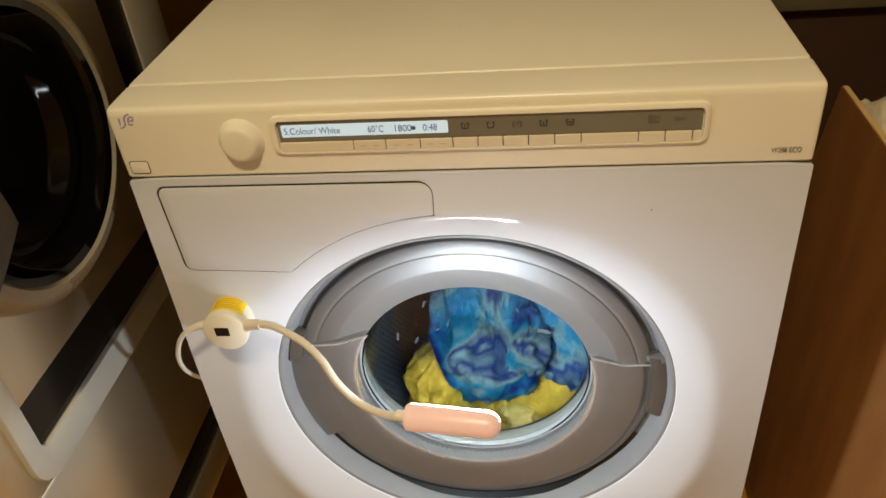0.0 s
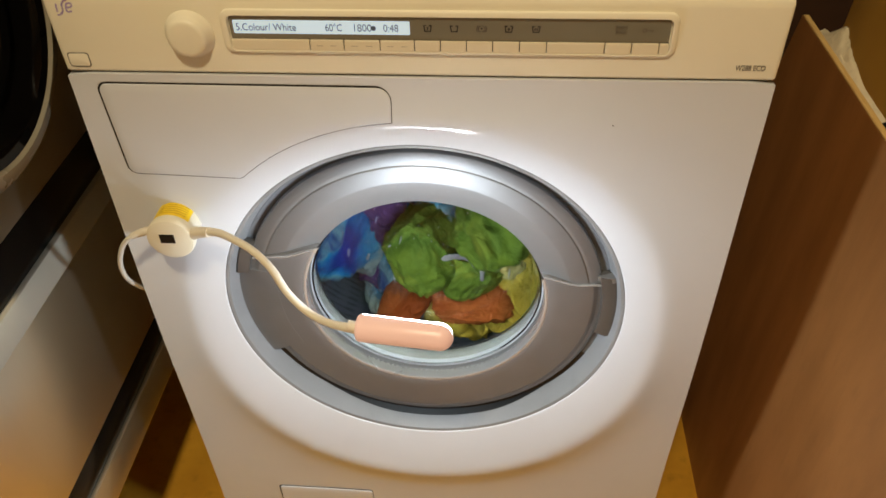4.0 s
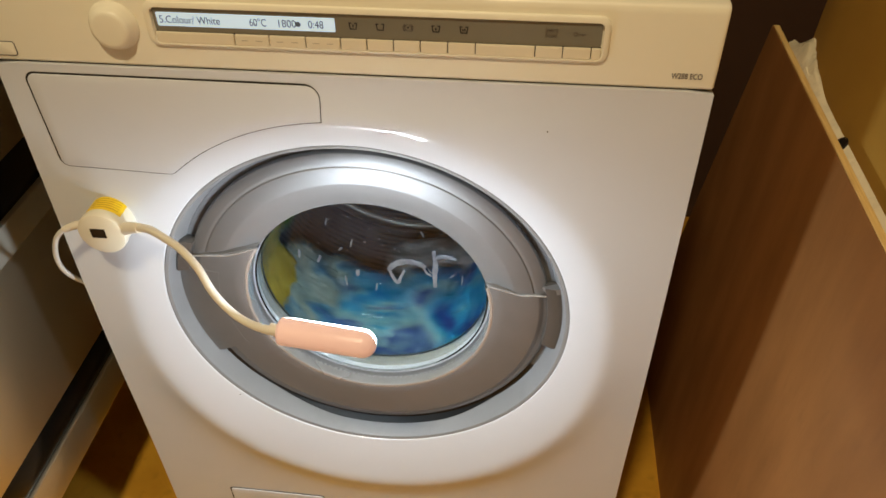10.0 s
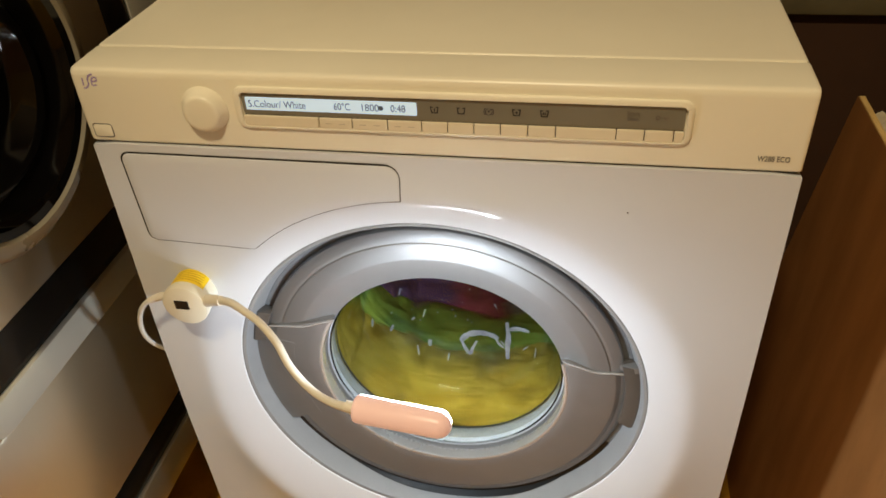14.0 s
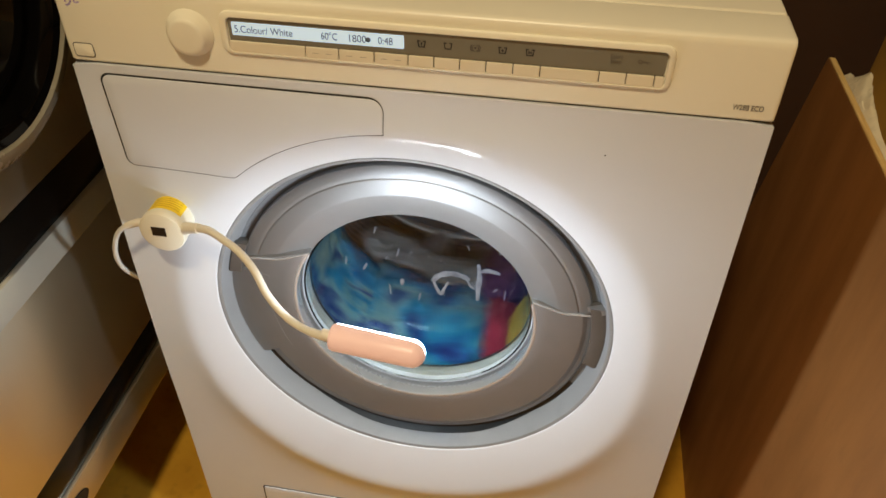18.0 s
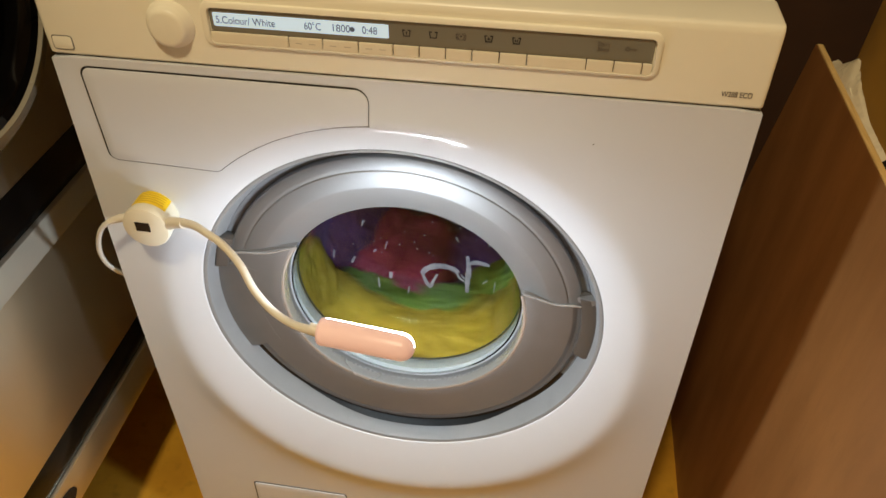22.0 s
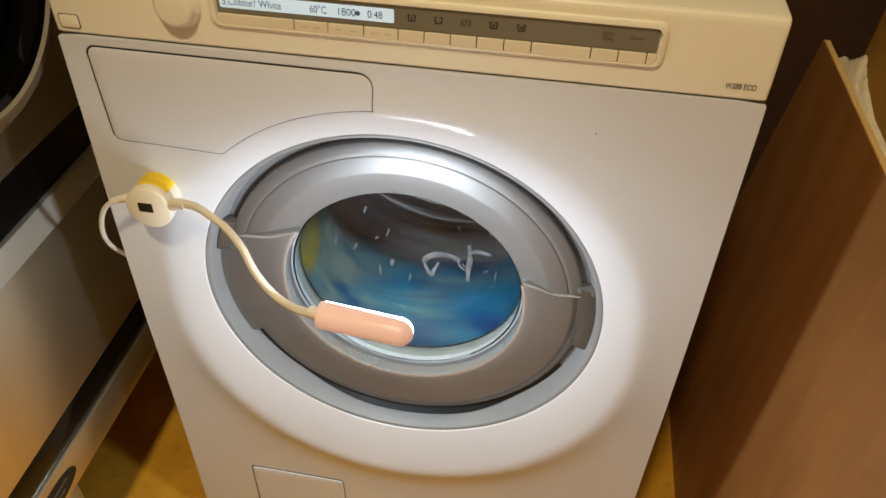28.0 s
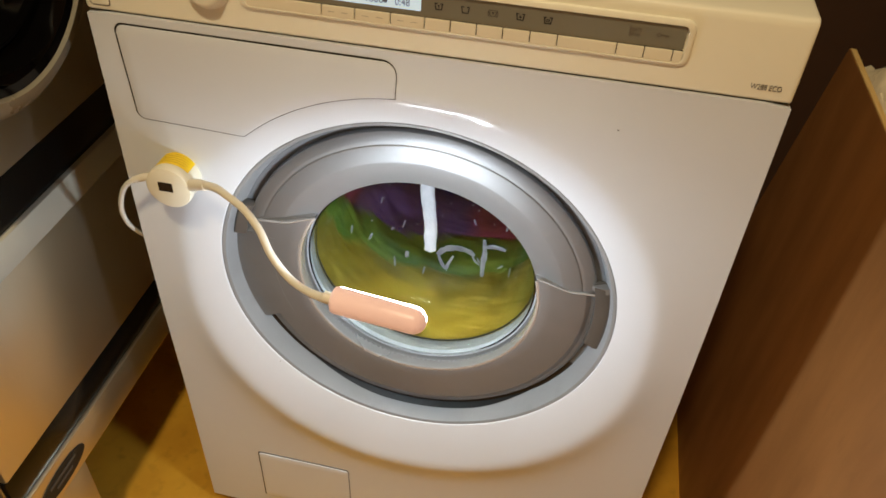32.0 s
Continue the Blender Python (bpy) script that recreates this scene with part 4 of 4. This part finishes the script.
def build_sack():
    s = thing("canvas_sack", "tall olive canvas sack with a cream plastic bag tucked beside it", "sack", (0.657, -0.12, 0.0))
    bm = bmesh.new()
    bmesh.ops.create_icosphere(bm, subdivisions=6, radius=1)
    for v in bm.verts:
        c = v.co.copy()
        e = [math.copysign(abs(q) ** 0.22, q) for q in c]
        d = 1 + 0.012 * noise.noise(c * 1.6) + 0.006 * noise.noise(c * 5)
        z = max(0.0, 0.52 + 0.56 * e[2] * d)
        v.co = (0.205 * e[0] * d + 0.03 * (z - 0.7), (0.455 - 0.16 * max(0, z - 0.68)) * e[1] * d, z)
    part("canvas", bm, OLIVE, s)
    # cream bag between sack and board: a flat strip, crumpled at its far end
    ox, oy = 0.657, -0.12
    bm = bmesh.new()
    rows = []
    for i in range(110):
        y = 0.306 - 0.84 * i / 109
        far = smoothstep((y - 0.155) / 0.07)
        end = smoothstep((y - 0.255) / 0.05)
        row = []
        for k in range(14):
            u = k / 13
            c1, c2 = noise.noise(Vector((y * 26, u * 2.5, 1.3))), noise.noise(Vector((y * 75, u * 6, 4.0)))
            rough = 0.0012 + 0.010 * far
            x = 0.4385 + (0.0190 + 0.004 * far) * u + rough * 0.5 * c1 * u
            z = 0.674 + (0.018 + 0.022 * far - 0.026 * end) * u ** 0.8 + rough * (c1 + 0.6 * c2) * (0.25 + 0.75 * u)
            row.append(bm.verts.new((x - ox, y - oy, z)))
        rows.append(row)
    sheet(bm, rows, Vector((0.0008, 0.0, -0.0008)))
    part("cream_bag", bm, PLASTIC_FILM, s, "cream plastic bag, crumpled at one end")
    bm = bmesh.new()
    rows = [[bm.verts.new((0.4565 + 0.006 * u - ox, 0.150 - 0.68 * i / 60 - oy, 0.691 + 0.012 * u + 0.0012 * noise.noise(Vector((i * 0.5, u, 2.0))))) for u in (0, 0.33, 0.67, 1)] for i in range(61)]
    sheet(bm, rows, Vector((0.0006, 0.0, -0.0008)))
    part("net_hem", bm, NET, s, "brown netted hem")
    face = Matrix.Translation((0.4465 - ox, 0.090 - oy, 0.6838)) @ Vector((-0.77, 0.0, 0.64)).to_track_quat("Y", "Z").to_matrix().to_4x4()
    mark = part("round_mark", lathe([(0.0, 0.0006), (0.0062, 0.0006), (0.0066, 0.0002), (0.0066, -0.0004)], 28), SOFT_BLACK, s, "dark round printed mark")
    mark.matrix_local = face
    part("mark_ring", lathe([(0.0070, -0.0004), (0.0070, 0.0007), (0.0076, 0.0007), (0.0076, -0.0004)], 28), SOFT_BLACK, s).matrix_local = face


# ---------------------------------------------------------------- laundry
def fold_mesh(a, b, c, seed, bend):
    """A crumpled wad of wet cloth with long creases: a across, b along the drum, c thick, bent to the drum's curve."""
    bm = bmesh.new()
    bmesh.ops.create_icosphere(bm, subdivisions=5, radius=1)
    o = Vector((seed * 3.1, seed * 1.7, seed * 0.9))
    lie = Euler((seed * 1.3, seed * 2.1, seed * 0.7)).to_matrix()
    for v in bm.verts:
        p = v.co.copy()
        e = Vector([math.copysign(abs(q) ** 0.75, q) for q in p])
        warp = Vector((noise.noise(p * 1.5 + o), noise.noise(p * 1.5 + o + Vector((9, 0, 0))), noise.noise(p * 1.5 + o + Vector((0, 9, 0)))))
        q = lie @ (p + 0.35 * warp)
        long = Vector((q.x * 0.8, q.y * 3.0, q.z * 3.0))
        rid = 1 - abs(noise.noise(p * 1.9 + o)) * 2
        crease = 1 - abs(noise.noise(long + o)) * 2
        fine = 1 - abs(noise.noise(long * 2.3 + o * 2)) * 2
        d = 1 + 0.09 * rid + 0.11 * crease + 0.045 * fine + 0.12 * noise.noise(p * 1.3 + o)
        x, y, z = a * e.x * d, b * e.y * d, c * e.z * d
        if bend:
            t = x / bend
            R = bend - z
            x, z = R * math.sin(t), bend - R * math.cos(t)
        v.co = (x, y, z)
    return bm


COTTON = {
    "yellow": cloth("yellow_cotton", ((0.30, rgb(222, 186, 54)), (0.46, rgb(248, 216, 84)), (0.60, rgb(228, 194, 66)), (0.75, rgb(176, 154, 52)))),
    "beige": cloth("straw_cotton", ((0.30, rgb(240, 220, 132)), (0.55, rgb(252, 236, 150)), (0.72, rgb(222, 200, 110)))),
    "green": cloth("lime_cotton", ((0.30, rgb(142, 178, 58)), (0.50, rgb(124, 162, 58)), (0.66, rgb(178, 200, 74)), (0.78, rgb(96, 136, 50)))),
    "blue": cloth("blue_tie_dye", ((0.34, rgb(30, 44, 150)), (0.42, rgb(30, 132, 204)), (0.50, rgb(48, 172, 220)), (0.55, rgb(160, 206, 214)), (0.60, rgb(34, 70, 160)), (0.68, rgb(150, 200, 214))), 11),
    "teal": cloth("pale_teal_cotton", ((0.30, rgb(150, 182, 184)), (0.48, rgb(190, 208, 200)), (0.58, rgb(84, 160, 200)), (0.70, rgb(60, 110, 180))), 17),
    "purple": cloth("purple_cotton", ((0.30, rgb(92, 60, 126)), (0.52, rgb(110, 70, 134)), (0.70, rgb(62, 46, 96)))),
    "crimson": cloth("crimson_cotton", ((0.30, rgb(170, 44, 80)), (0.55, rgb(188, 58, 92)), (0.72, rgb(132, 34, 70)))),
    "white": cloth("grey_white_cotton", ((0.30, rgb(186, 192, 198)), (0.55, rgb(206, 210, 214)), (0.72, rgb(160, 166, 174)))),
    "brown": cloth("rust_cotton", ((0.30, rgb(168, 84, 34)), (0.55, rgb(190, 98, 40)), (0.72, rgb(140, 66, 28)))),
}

# name, colour, label, folds: (angle in the drum, depth, a, b, c, lie)
LAUNDRY = (
    ("yellow_sheet", "yellow", "soaked yellow cotton sheet tumbling in the drum", tuple((ang, 0.150 + 0.022 * smoothstep((ang - 260) / 60), 0.068, 0.056 + 0.024 * smoothstep((ang - 260) / 60), 0.032, 0.203) for ang in (182, 206, 232, 258, 284, 312, 342, 372)) + ((398, 0.150, 0.050, 0.062, 0.028, 0.206),)),
    ("straw_towel", "beige", "soaked straw-coloured towel tumbling in the drum", ((248, 0.115, 0.055, 0.030, 0.026, 0.209), (312, 0.115, 0.055, 0.030, 0.026, 0.209))),
    ("lime_shirt", "green", "soaked lime green shirt tumbling in the drum", ((238, 0.212, 0.046, 0.022, 0.030, 0.201), (268, 0.214, 0.065, 0.030, 0.033, 0.199), (302, 0.252, 0.072, 0.040, 0.033, 0.199), (340, 0.272, 0.070, 0.044, 0.034, 0.199), (375, 0.272, 0.060, 0.046, 0.032, 0.202))),
    ("blue_sheet", "blue", "blue tie-dyed sheet tumbling in the drum", ((86, 0.175, 0.060, 0.085, 0.034, 0.203), (110, 0.180, 0.062, 0.092, 0.036, 0.202), (133, 0.175, 0.058, 0.085, 0.034, 0.203))),
    ("teal_towel", "teal", "pale teal towel tumbling in the drum", ((56, 0.170, 0.055, 0.080, 0.030, 0.205), (72, 0.205, 0.045, 0.070, 0.028, 0.207))),
    ("purple_cloth", "purple", "deep purple cloth tumbling in the drum", ((205, 0.312, 0.072, 0.084, 0.040, 0.196), (218, 0.322, 0.066, 0.074, 0.042, 0.195), (292, 0.340, 0.074, 0.070, 0.044, 0.194), (326, 0.368, 0.062, 0.050, 0.038, 0.198), (162, 0.300, 0.056, 0.080, 0.038, 0.199))),
    ("crimson_cloth", "crimson", "crimson red cloth tumbling in the drum", ((256, 0.302, 0.044, 0.074, 0.044, 0.191), (157, 0.190, 0.024, 0.090, 0.030, 0.206), (236, 0.302, 0.040, 0.070, 0.043, 0.192), (345, 0.362, 0.050, 0.046, 0.036, 0.198))),
    ("grey_towel", "white", "grey-white towel tumbling in the drum", ((130, 0.300, 0.056, 0.040, 0.028, 0.212), (104, 0.318, 0.056, 0.040, 0.028, 0.212))),
    ("rust_cloth", "brown", "rust brown cloth tumbling in the drum", ((238, 0.345, 0.056, 0.042, 0.016, 0.224), (292, 0.345, 0.056, 0.042, 0.016, 0.224))),
)

# Tumbling: time, across (-1..1), up (-1..1), towards the glass (0..1)
TUMBLE = {
    "yellow_sheet": ((0.0, 0.10, -0.80, 1.0), (0.5, 0.55, -0.60, 0.9), (0.75, 0.70, 0.00, 0.8), (1.0, 0.62, 0.35, 0.9), (1.2, 0.10, -0.60, 0.4), (1.45, 0.75, 0.35, 0.5), (1.75, 0.55, 0.05, 0.7), (2.0, 0.02, 0.25, 0.75), (2.2, 0.1, -0.85, 0.4), (2.5, 0.4, 0.5, 0.4), (2.75, 0.25, 0.45, 0.8), (2.85, 0.30, -0.30, 0.8), (3.0, -0.22, -0.95, 0.85), (3.3, -0.20, 0.45, 0.5), (3.6, -0.2, 0.6, 0.8), (3.8, -0.3, -0.7, 0.7), (4.0, 0.62, -0.60, 0.60), (4.25, -0.35, 0.1, 0.8), (4.5, -0.45, -0.55, 0.9), (6.5, -0.25, 0.45, 0.6)),
    "straw_towel": ((0.0, 0.65, -0.62, 1.0), (0.3, 0.65, -0.10, 0.9), (0.4, 0.25, 0.15, 1.0), (0.6, 0.2, -0.7, 0.8), (1.0, 0.62, 0.15, 1.0), (1.2, 0.60, -0.55, 0.9), (1.5, 0.45, 0.1, 0.9), (1.7, 0.45, -0.15, 1.0), (2.0, 0.48, 0.05, 1.0), (2.2, 0.6, -0.7, 0.8), (2.5, 0.15, 0.45, 0.9), (2.8, 0.3, 0.1, 0.9), (3.0, 0.50, -0.95, 0.85), (3.4, -0.35, 0.25, 0.9), (3.6, 0.0, 0.3, 0.9), (4.0, 0.95, -0.10, 0.5), (4.4, -0.3, 0.2, 0.9), (6.5, 0.3, 0.05, 0.8)),
    "lime_shirt": ((0.0, 0.75, 0.1, 0.1), (0.45, 0.6, 0.0, 0.4), (0.75, 0.4, 0.7, 0.5), (1.0, 0.14, 0.25, 0.85), (1.2, 0.30, 0.10, 0.9), (1.5, 0.2, -0.1, 0.4), (1.9, 0.0, 0.55, 0.6), (2.0, -0.80, 0.10, 0.2), (2.15, -0.1, -0.1, 0.7), (2.5, 0.5, 0.2, 0.5), (2.75, -0.3, 0.2, 0.6), (3.0, 0.50, -0.08, 1.0), (3.3, 0.40, 0.35, 0.8), (3.6, 0.35, 0.0, 0.9), (3.8, 0.55, 0.0, 0.8), (4.0, 0.25, 0.55, 0.95), (4.25, 0.25, 0.4, 0.8), (4.5, 0.50, 0.0, 1.0), (6.5, 0.30, 0.75, 0.5)),
    "blue_sheet": ((0.0, 0.42, 0.45, 0.9), (0.2, 0.35, 0.20, 1.0), (0.35, 0.05, -0.10, 0.9), (0.5, -0.3, -0.6, 0.4), (0.8, 0.5, -0.7, 0.0), (1.0, 0.75, 0.2, 0.0), (1.2, 0.20, 0.75, 0.7), (1.35, 0.15, 0.1, 1.0), (1.55, -0.2, -0.5, 0.8), (1.75, 0.7, -0.75, 0.5), (2.0, 1.15, 0.85, 0.55), (2.15, 0.45, 0.5, 0.9), (2.35, 0.15, 0.0, 1.0), (2.55, 0.3, -0.5, 0.8), (2.8, 0.8, 0.0, 0.6), (3.0, 0.08, 0.90, 0.75), (3.15, 0.05, 0.1, 1.0), (3.35, 0.0, -0.6, 0.7), (3.6, 0.8, -0.1, 0.4), (3.9, -0.4, 0.75, 0.5), (4.0, -1.05, 0.10, 0.3), (4.2, -0.1, -0.6, 0.5), (4.5, 0.85, 0.0, 0.2), (6.5, -0.10, -0.40, 0.9)),
    "teal_towel": ((0.0, 0.55, 0.65, 0.2), (0.45, -0.45, -0.3, 0.3), (1.0, 0.6, -0.5, 0.0), (1.4, -0.2, 0.2, 0.5), (1.8, 0.2, -0.8, 0.1), (2.3, 0.35, 0.35, 0.5), (2.8, 0.75, -0.4, 0.1), (3.2, 0.05, 0.2, 0.6), (3.6, 0.6, -0.5, 0.1), (4.0, -0.75, -0.15, 0.3), (4.5, 0.6, -0.3, 0.0), (6.5, -0.45, -0.15, 0.6)),
    "purple_cloth": ((0.0, 0.2, -0.85, 0.1), (0.5, -0.50, 0.35, 0.4), (1.0, 0.45, -0.75, 0.3), (1.6, -0.45, 0.35, 0.4), (2.0, 0.30, -0.80, 0.3), (2.55, -0.55, 0.2, 0.4), (3.0, -0.1, -0.4, 0.0), (3.4, -0.6, 0.4, 0.1), (3.85, -0.75, 0.5, 0.1), (4.0, -0.95, 0.3, 0.0), (4.5, 0.0, 0.6, 0.0), (6.5, 0.0, 0.2, 0.0)),
    "crimson_cloth": ((0.0, 0.5, -0.6, 0.1), (0.55, 0.6, 0.35, 0.6), (0.75, 0.2, 0.1, 0.9), (1.0, 0.20, -0.75, 0.4), (1.5, 0.6, -0.1, 0.1), (1.8, 0.1, 0.6, 0.7), (2.0, 0.15, -0.6, 0.4), (2.7, -0.1, 0.6, 0.6), (3.0, 0.2, -0.6, 0.0), (3.7, -0.6, 0.5, 0.4), (4.0, 0.2, -0.7, 0.0), (4.5, 0.2, 0.4, 0.0), (6.5, 0.2, 0.3, 0.0)),
    "grey_towel": ((0.0, 0.4, -0.7, 0.0), (0.55, 0.10, 0.50, 0.9), (0.75, -0.25, 0.1, 0.8), (1.0, 0.55, -0.7, 0.3), (1.7, 0.1, 0.6, 0.9), (1.85, -0.2, -0.1, 0.8), (2.0, 0.40, -0.60, 0.5), (2.6, -0.2, 0.65, 0.7), (3.0, 0.5, -0.5, 0.0), (3.6, -0.5, -0.3, 0.1), (4.0, 0.4, -0.6, 0.0), (4.5, -0.2, 0.3, 0.0), (6.5, -0.2, 0.1, 0.0)),
    "rust_cloth": ((0.0, 0.6, 0.3, 0.0), (0.5, 0.2, -0.5, 0.0), (1.0, 0.5, 0.3, 0.0), (1.2, -0.35, 0.15, 0.6), (1.7, 0.2, -0.4, 0.1), (2.1, -0.2, 0.35, 0.7), (2.5, 0.4, -0.3, 0.0), (2.9, 0.4, 0.6, 0.6), (3.0, -0.30, -0.05, 1.0), (3.4, 0.6, -0.3, 0.1), (3.7, 0.0, 0.7, 0.6), (4.0, -0.10, -0.22, 1.0), (4.3, 0.7, 0.5, 0.4), (4.5, -0.35, 0.50, 0.9), (6.5, 0.4, -0.2, 0.0)),
}

# Drum turns, in sixths, at these seconds
TURNS = ((0.0, -45.0), (4.5, -16.5), (6.5, -3.3), (7.0, 0.65), (7.5, 5.2), (8.0, 9.7), (8.5, 13.8), (9.0, 18.4), (9.5, 22.5), (10.0, 26.9), (10.5, 31.3), (11.0, 36.0), (11.5, 40.2), (12.0, 45.0), (12.8, 52.5), (13.6, 60.65), (14.0, 64.65), (14.5, 69.65), (16.5, 89.45), (17.5, 99.4), (18.0, 104.35), (19.0, 114.3), (20.0, 124.3), (21.0, 133.95), (22.0, 144.1), (23.0, 153.85), (24.0, 163.85), (25.0, 173.85), (25.5, 179.5), (27.5, 228.3), (28.0, 248.8), (28.5, 268.6), (29.0, 286.42), (29.5, 302.3), (30.0, 315.6), (30.5, 327.0), (31.0, 337.0), (31.5, 345.7), (32.0, 353.0))


def hermite(table, t):
    """A smooth value between the rows (time, value...) of a table."""
    xs = [r[0] for r in table]
    if t <= xs[0]:
        return table[0][1:]
    if t >= xs[-1]:
        return table[-1][1:]
    i = max(k for k in range(len(xs)) if xs[k] <= t)
    def slope(k, c):
        if k == 0:
            return (table[1][c] - table[0][c]) / (xs[1] - xs[0])
        if k == len(xs) - 1:
            return (table[-1][c] - table[-2][c]) / (xs[-1] - xs[-2])
        s0 = (table[k][c] - table[k - 1][c]) / (xs[k] - xs[k - 1])
        s1 = (table[k + 1][c] - table[k][c]) / (xs[k + 1] - xs[k])
        return (s0 * (xs[k + 1] - xs[k]) + s1 * (xs[k] - xs[k - 1])) / (xs[k + 1] - xs[k - 1])
    h = xs[i + 1] - xs[i]
    u = (t - xs[i]) / h
    out = []
    for c in range(1, len(table[0])):
        p0, p1, m0, m1 = table[i][c], table[i + 1][c], slope(i, c) * h, slope(i + 1, c) * h
        out.append((2 * u ** 3 - 3 * u * u + 1) * p0 + (u ** 3 - 2 * u * u + u) * m0 + (3 * u * u - 2 * u ** 3) * p1 + (u ** 3 - u * u) * m1)
    return tuple(out)


def drum_angle(t):
    return 60.0 * hermite(TURNS, t)[0]


def key_times():
    rows = [k / 10 for k in range(0, 255)]
    return rows + [25.5 + k / 30 for k in range(0, 196)]


FOLDS = []
SPREAD = {"yellow_sheet": 0.068, "blue_sheet": 0.064, "rust_cloth": 0.042, "grey_towel": 0.040}


def build_laundry():
    for g, (name, colour, label, folds) in enumerate(LAUNDRY):
        top = thing(name, label, "laundry", (0.0, 0.0, CZ), "laundry in the drum")
        for k, (ang, dep, a, b, c, r) in enumerate(folds):
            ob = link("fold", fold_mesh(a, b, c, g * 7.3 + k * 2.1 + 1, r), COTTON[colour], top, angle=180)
            FOLDS.append((ob, name, k, len(folds), ang, dep, r))


def fold_rows(name, k, n, ang, dep, r):
    rng = random.Random(name + str(k))
    spin = [rng.uniform(-1, 1) for _ in range(4)]
    rows = []
    for t in key_times():
        turn = drum_angle(t)
        th = radians(ang + turn)
        q_spin = pose(0, 0, 0, 0, -(ang + turn - 270), 0).to_quaternion()
        p_spin = Vector((r * math.cos(th), dep, r * math.sin(th)))
        if t < 6.9:
            u, v, w = hermite(TUMBLE[name], t)
            spread = SPREAD.get(name, 0.056) if n > 1 else 0.0
            oa = 2 * math.pi * (k / n + 0.15 * spin[0]) + 1.4 * t
            x = 0.018 + 0.118 * u + spread * math.cos(oa)
            z = -0.085 + 0.090 * v + spread * 0.8 * math.sin(oa)
            d = math.hypot(x, z)
            lim = 0.185
            if d > lim:
                x, z = x * lim / d, z * lim / d
            y = 0.150 + 0.12 * (1 - w) + 0.012 * spin[1] + (0.025 if k >= 4 else 0.0)
            p_t = Vector((x, y, z))
            q_t = pose(0, 0, 0, 50 + 25 * spin[2], 20 * math.sin(3 * t + 6 * spin[3]), 60 * spin[3] + 70 * math.sin(1.7 * t + 5 * spin[0])).to_quaternion()
            f = smoothstep((t - 5.6) / 1.25)
            p, q = p_t.lerp(p_spin, f), q_t.slerp(q_spin, f)
        else:
            p, q = p_spin, q_spin
        rows.append((t, Matrix.LocRotScale(p, q, None)))
    return rows


def build_foam():
    bm = tube([(0.115, 0.0, -0.007), (0.07, 0.0, -0.005), (0.035, 0.0, 0.001), (0.008, 0.0, 0.003), (0.0, 0.0, 0.0035)], lambda t: 0.0080 - 0.0010 * smoothstep(t * 1.4 - 0.1) - 0.0050 * smoothstep(t * 9 - 8), 18, 10)
    for v in bm.verts:
        v.co = Vector((v.co.z + 0.0012 * noise.noise(v.co * 90), v.co.y, v.co.x))
        v.co.y = 0.35 * v.co.y + 0.0006 * noise.noise(v.co * 260)
    return tagged(link("foam_streak", bm, FOAM), "white soap foam running down inside the door glass", "foam")


def motions(drum, foam):
    walk(drum, [(t, pose(0, 0, CZ, 0, -drum_angle(t), 0)) for t in key_times()])
    for ob, name, k, n, ang, dep, r in FOLDS:
        walk(ob, fold_rows(name, k, n, ang, dep, r))
    tip = ((0.0, 0.640), (29.6, 0.640), (30.1, 0.612), (30.5, 0.585), (31.0, 0.553), (31.5, 0.530), (32.0, 0.514))
    walk(foam, [(t, pose(0.0015, 0.062, hermite(tip, t)[0], -14, 0, 0)) for t in (0.0, 29.0, 29.6, 29.9, 30.1, 30.4, 30.7, 31.0, 31.3, 31.6, 32.0)])


build_room()
washer, drum_part = build_washer()
build_work_lamp()
build_neighbour()
build_board()
build_sack()
streak = build_glass_marks()
for width, mark in (
        (0.0048, ((0.005, 0.468), (0.013, 0.478), (0.027, 0.483), (0.041, 0.481), (0.049, 0.476))),
        (0.0026, ((0.006, 0.470), (0.009, 0.459), (0.015, 0.449), (0.019, 0.458), (0.024, 0.470))),
        (0.0018, ((0.046, 0.478), (0.050, 0.468), (0.056, 0.463))),
        (0.0036, ((0.059, 0.503), (0.061, 0.482), (0.060, 0.466), (0.060, 0.446))),
        (0.0038, ((0.058, 0.490), (0.069, 0.494), (0.076, 0.494), (0.085, 0.492))),
        (0.0012, ((0.052, 0.474), (0.056, 0.468), (0.064, 0.470)))):
    streak(mark, 0.85 * width, "white smear of soap on the door glass")
for x, z, dx, dz, wide in ((-0.033, 0.461, 0.001, 0.010, 0.0024), (-0.047, 0.447, -0.001, 0.016, 0.0010), (-0.100, 0.488, 0.001, 0.012, 0.0012), (-0.079, 0.480, 0.004, 0.010, 0.0016), (0.083, 0.526, 0.002, 0.010, 0.0012), (-0.064, 0.537, 0.002, 0.010, 0.0009), (-0.038, 0.507, 0.003, 0.012, 0.0009), (0.048, 0.526, -0.003, 0.008, 0.0009), (-0.052, 0.497, 0.004, 0.004, 0.0013), (-0.012, 0.440, 0.002, 0.012, 0.0010), (0.078, 0.466, 0.006, 0.006, 0.0010), (0.092, 0.462, 0.001, 0.014, 0.0008)):
    streak(((x, z - dz / 2), (x + dx / 2, z), (x + dx, z + dz / 2)), wide, "small white soap drop on the door glass")
drop_rng = random.Random(21)
for _ in range(26):
    x, z = drop_rng.uniform(-0.080, 0.080), drop_rng.uniform(0.495, 0.590)
    streak(((x, z - 0.0007), (x + 0.0004, z), (x, z + 0.0007)), drop_rng.uniform(0.0005, 0.0010), "tiny white soap drop on the door glass")
build_laundry()
foam_thing = build_foam()
motions(drum_part, foam_thing)
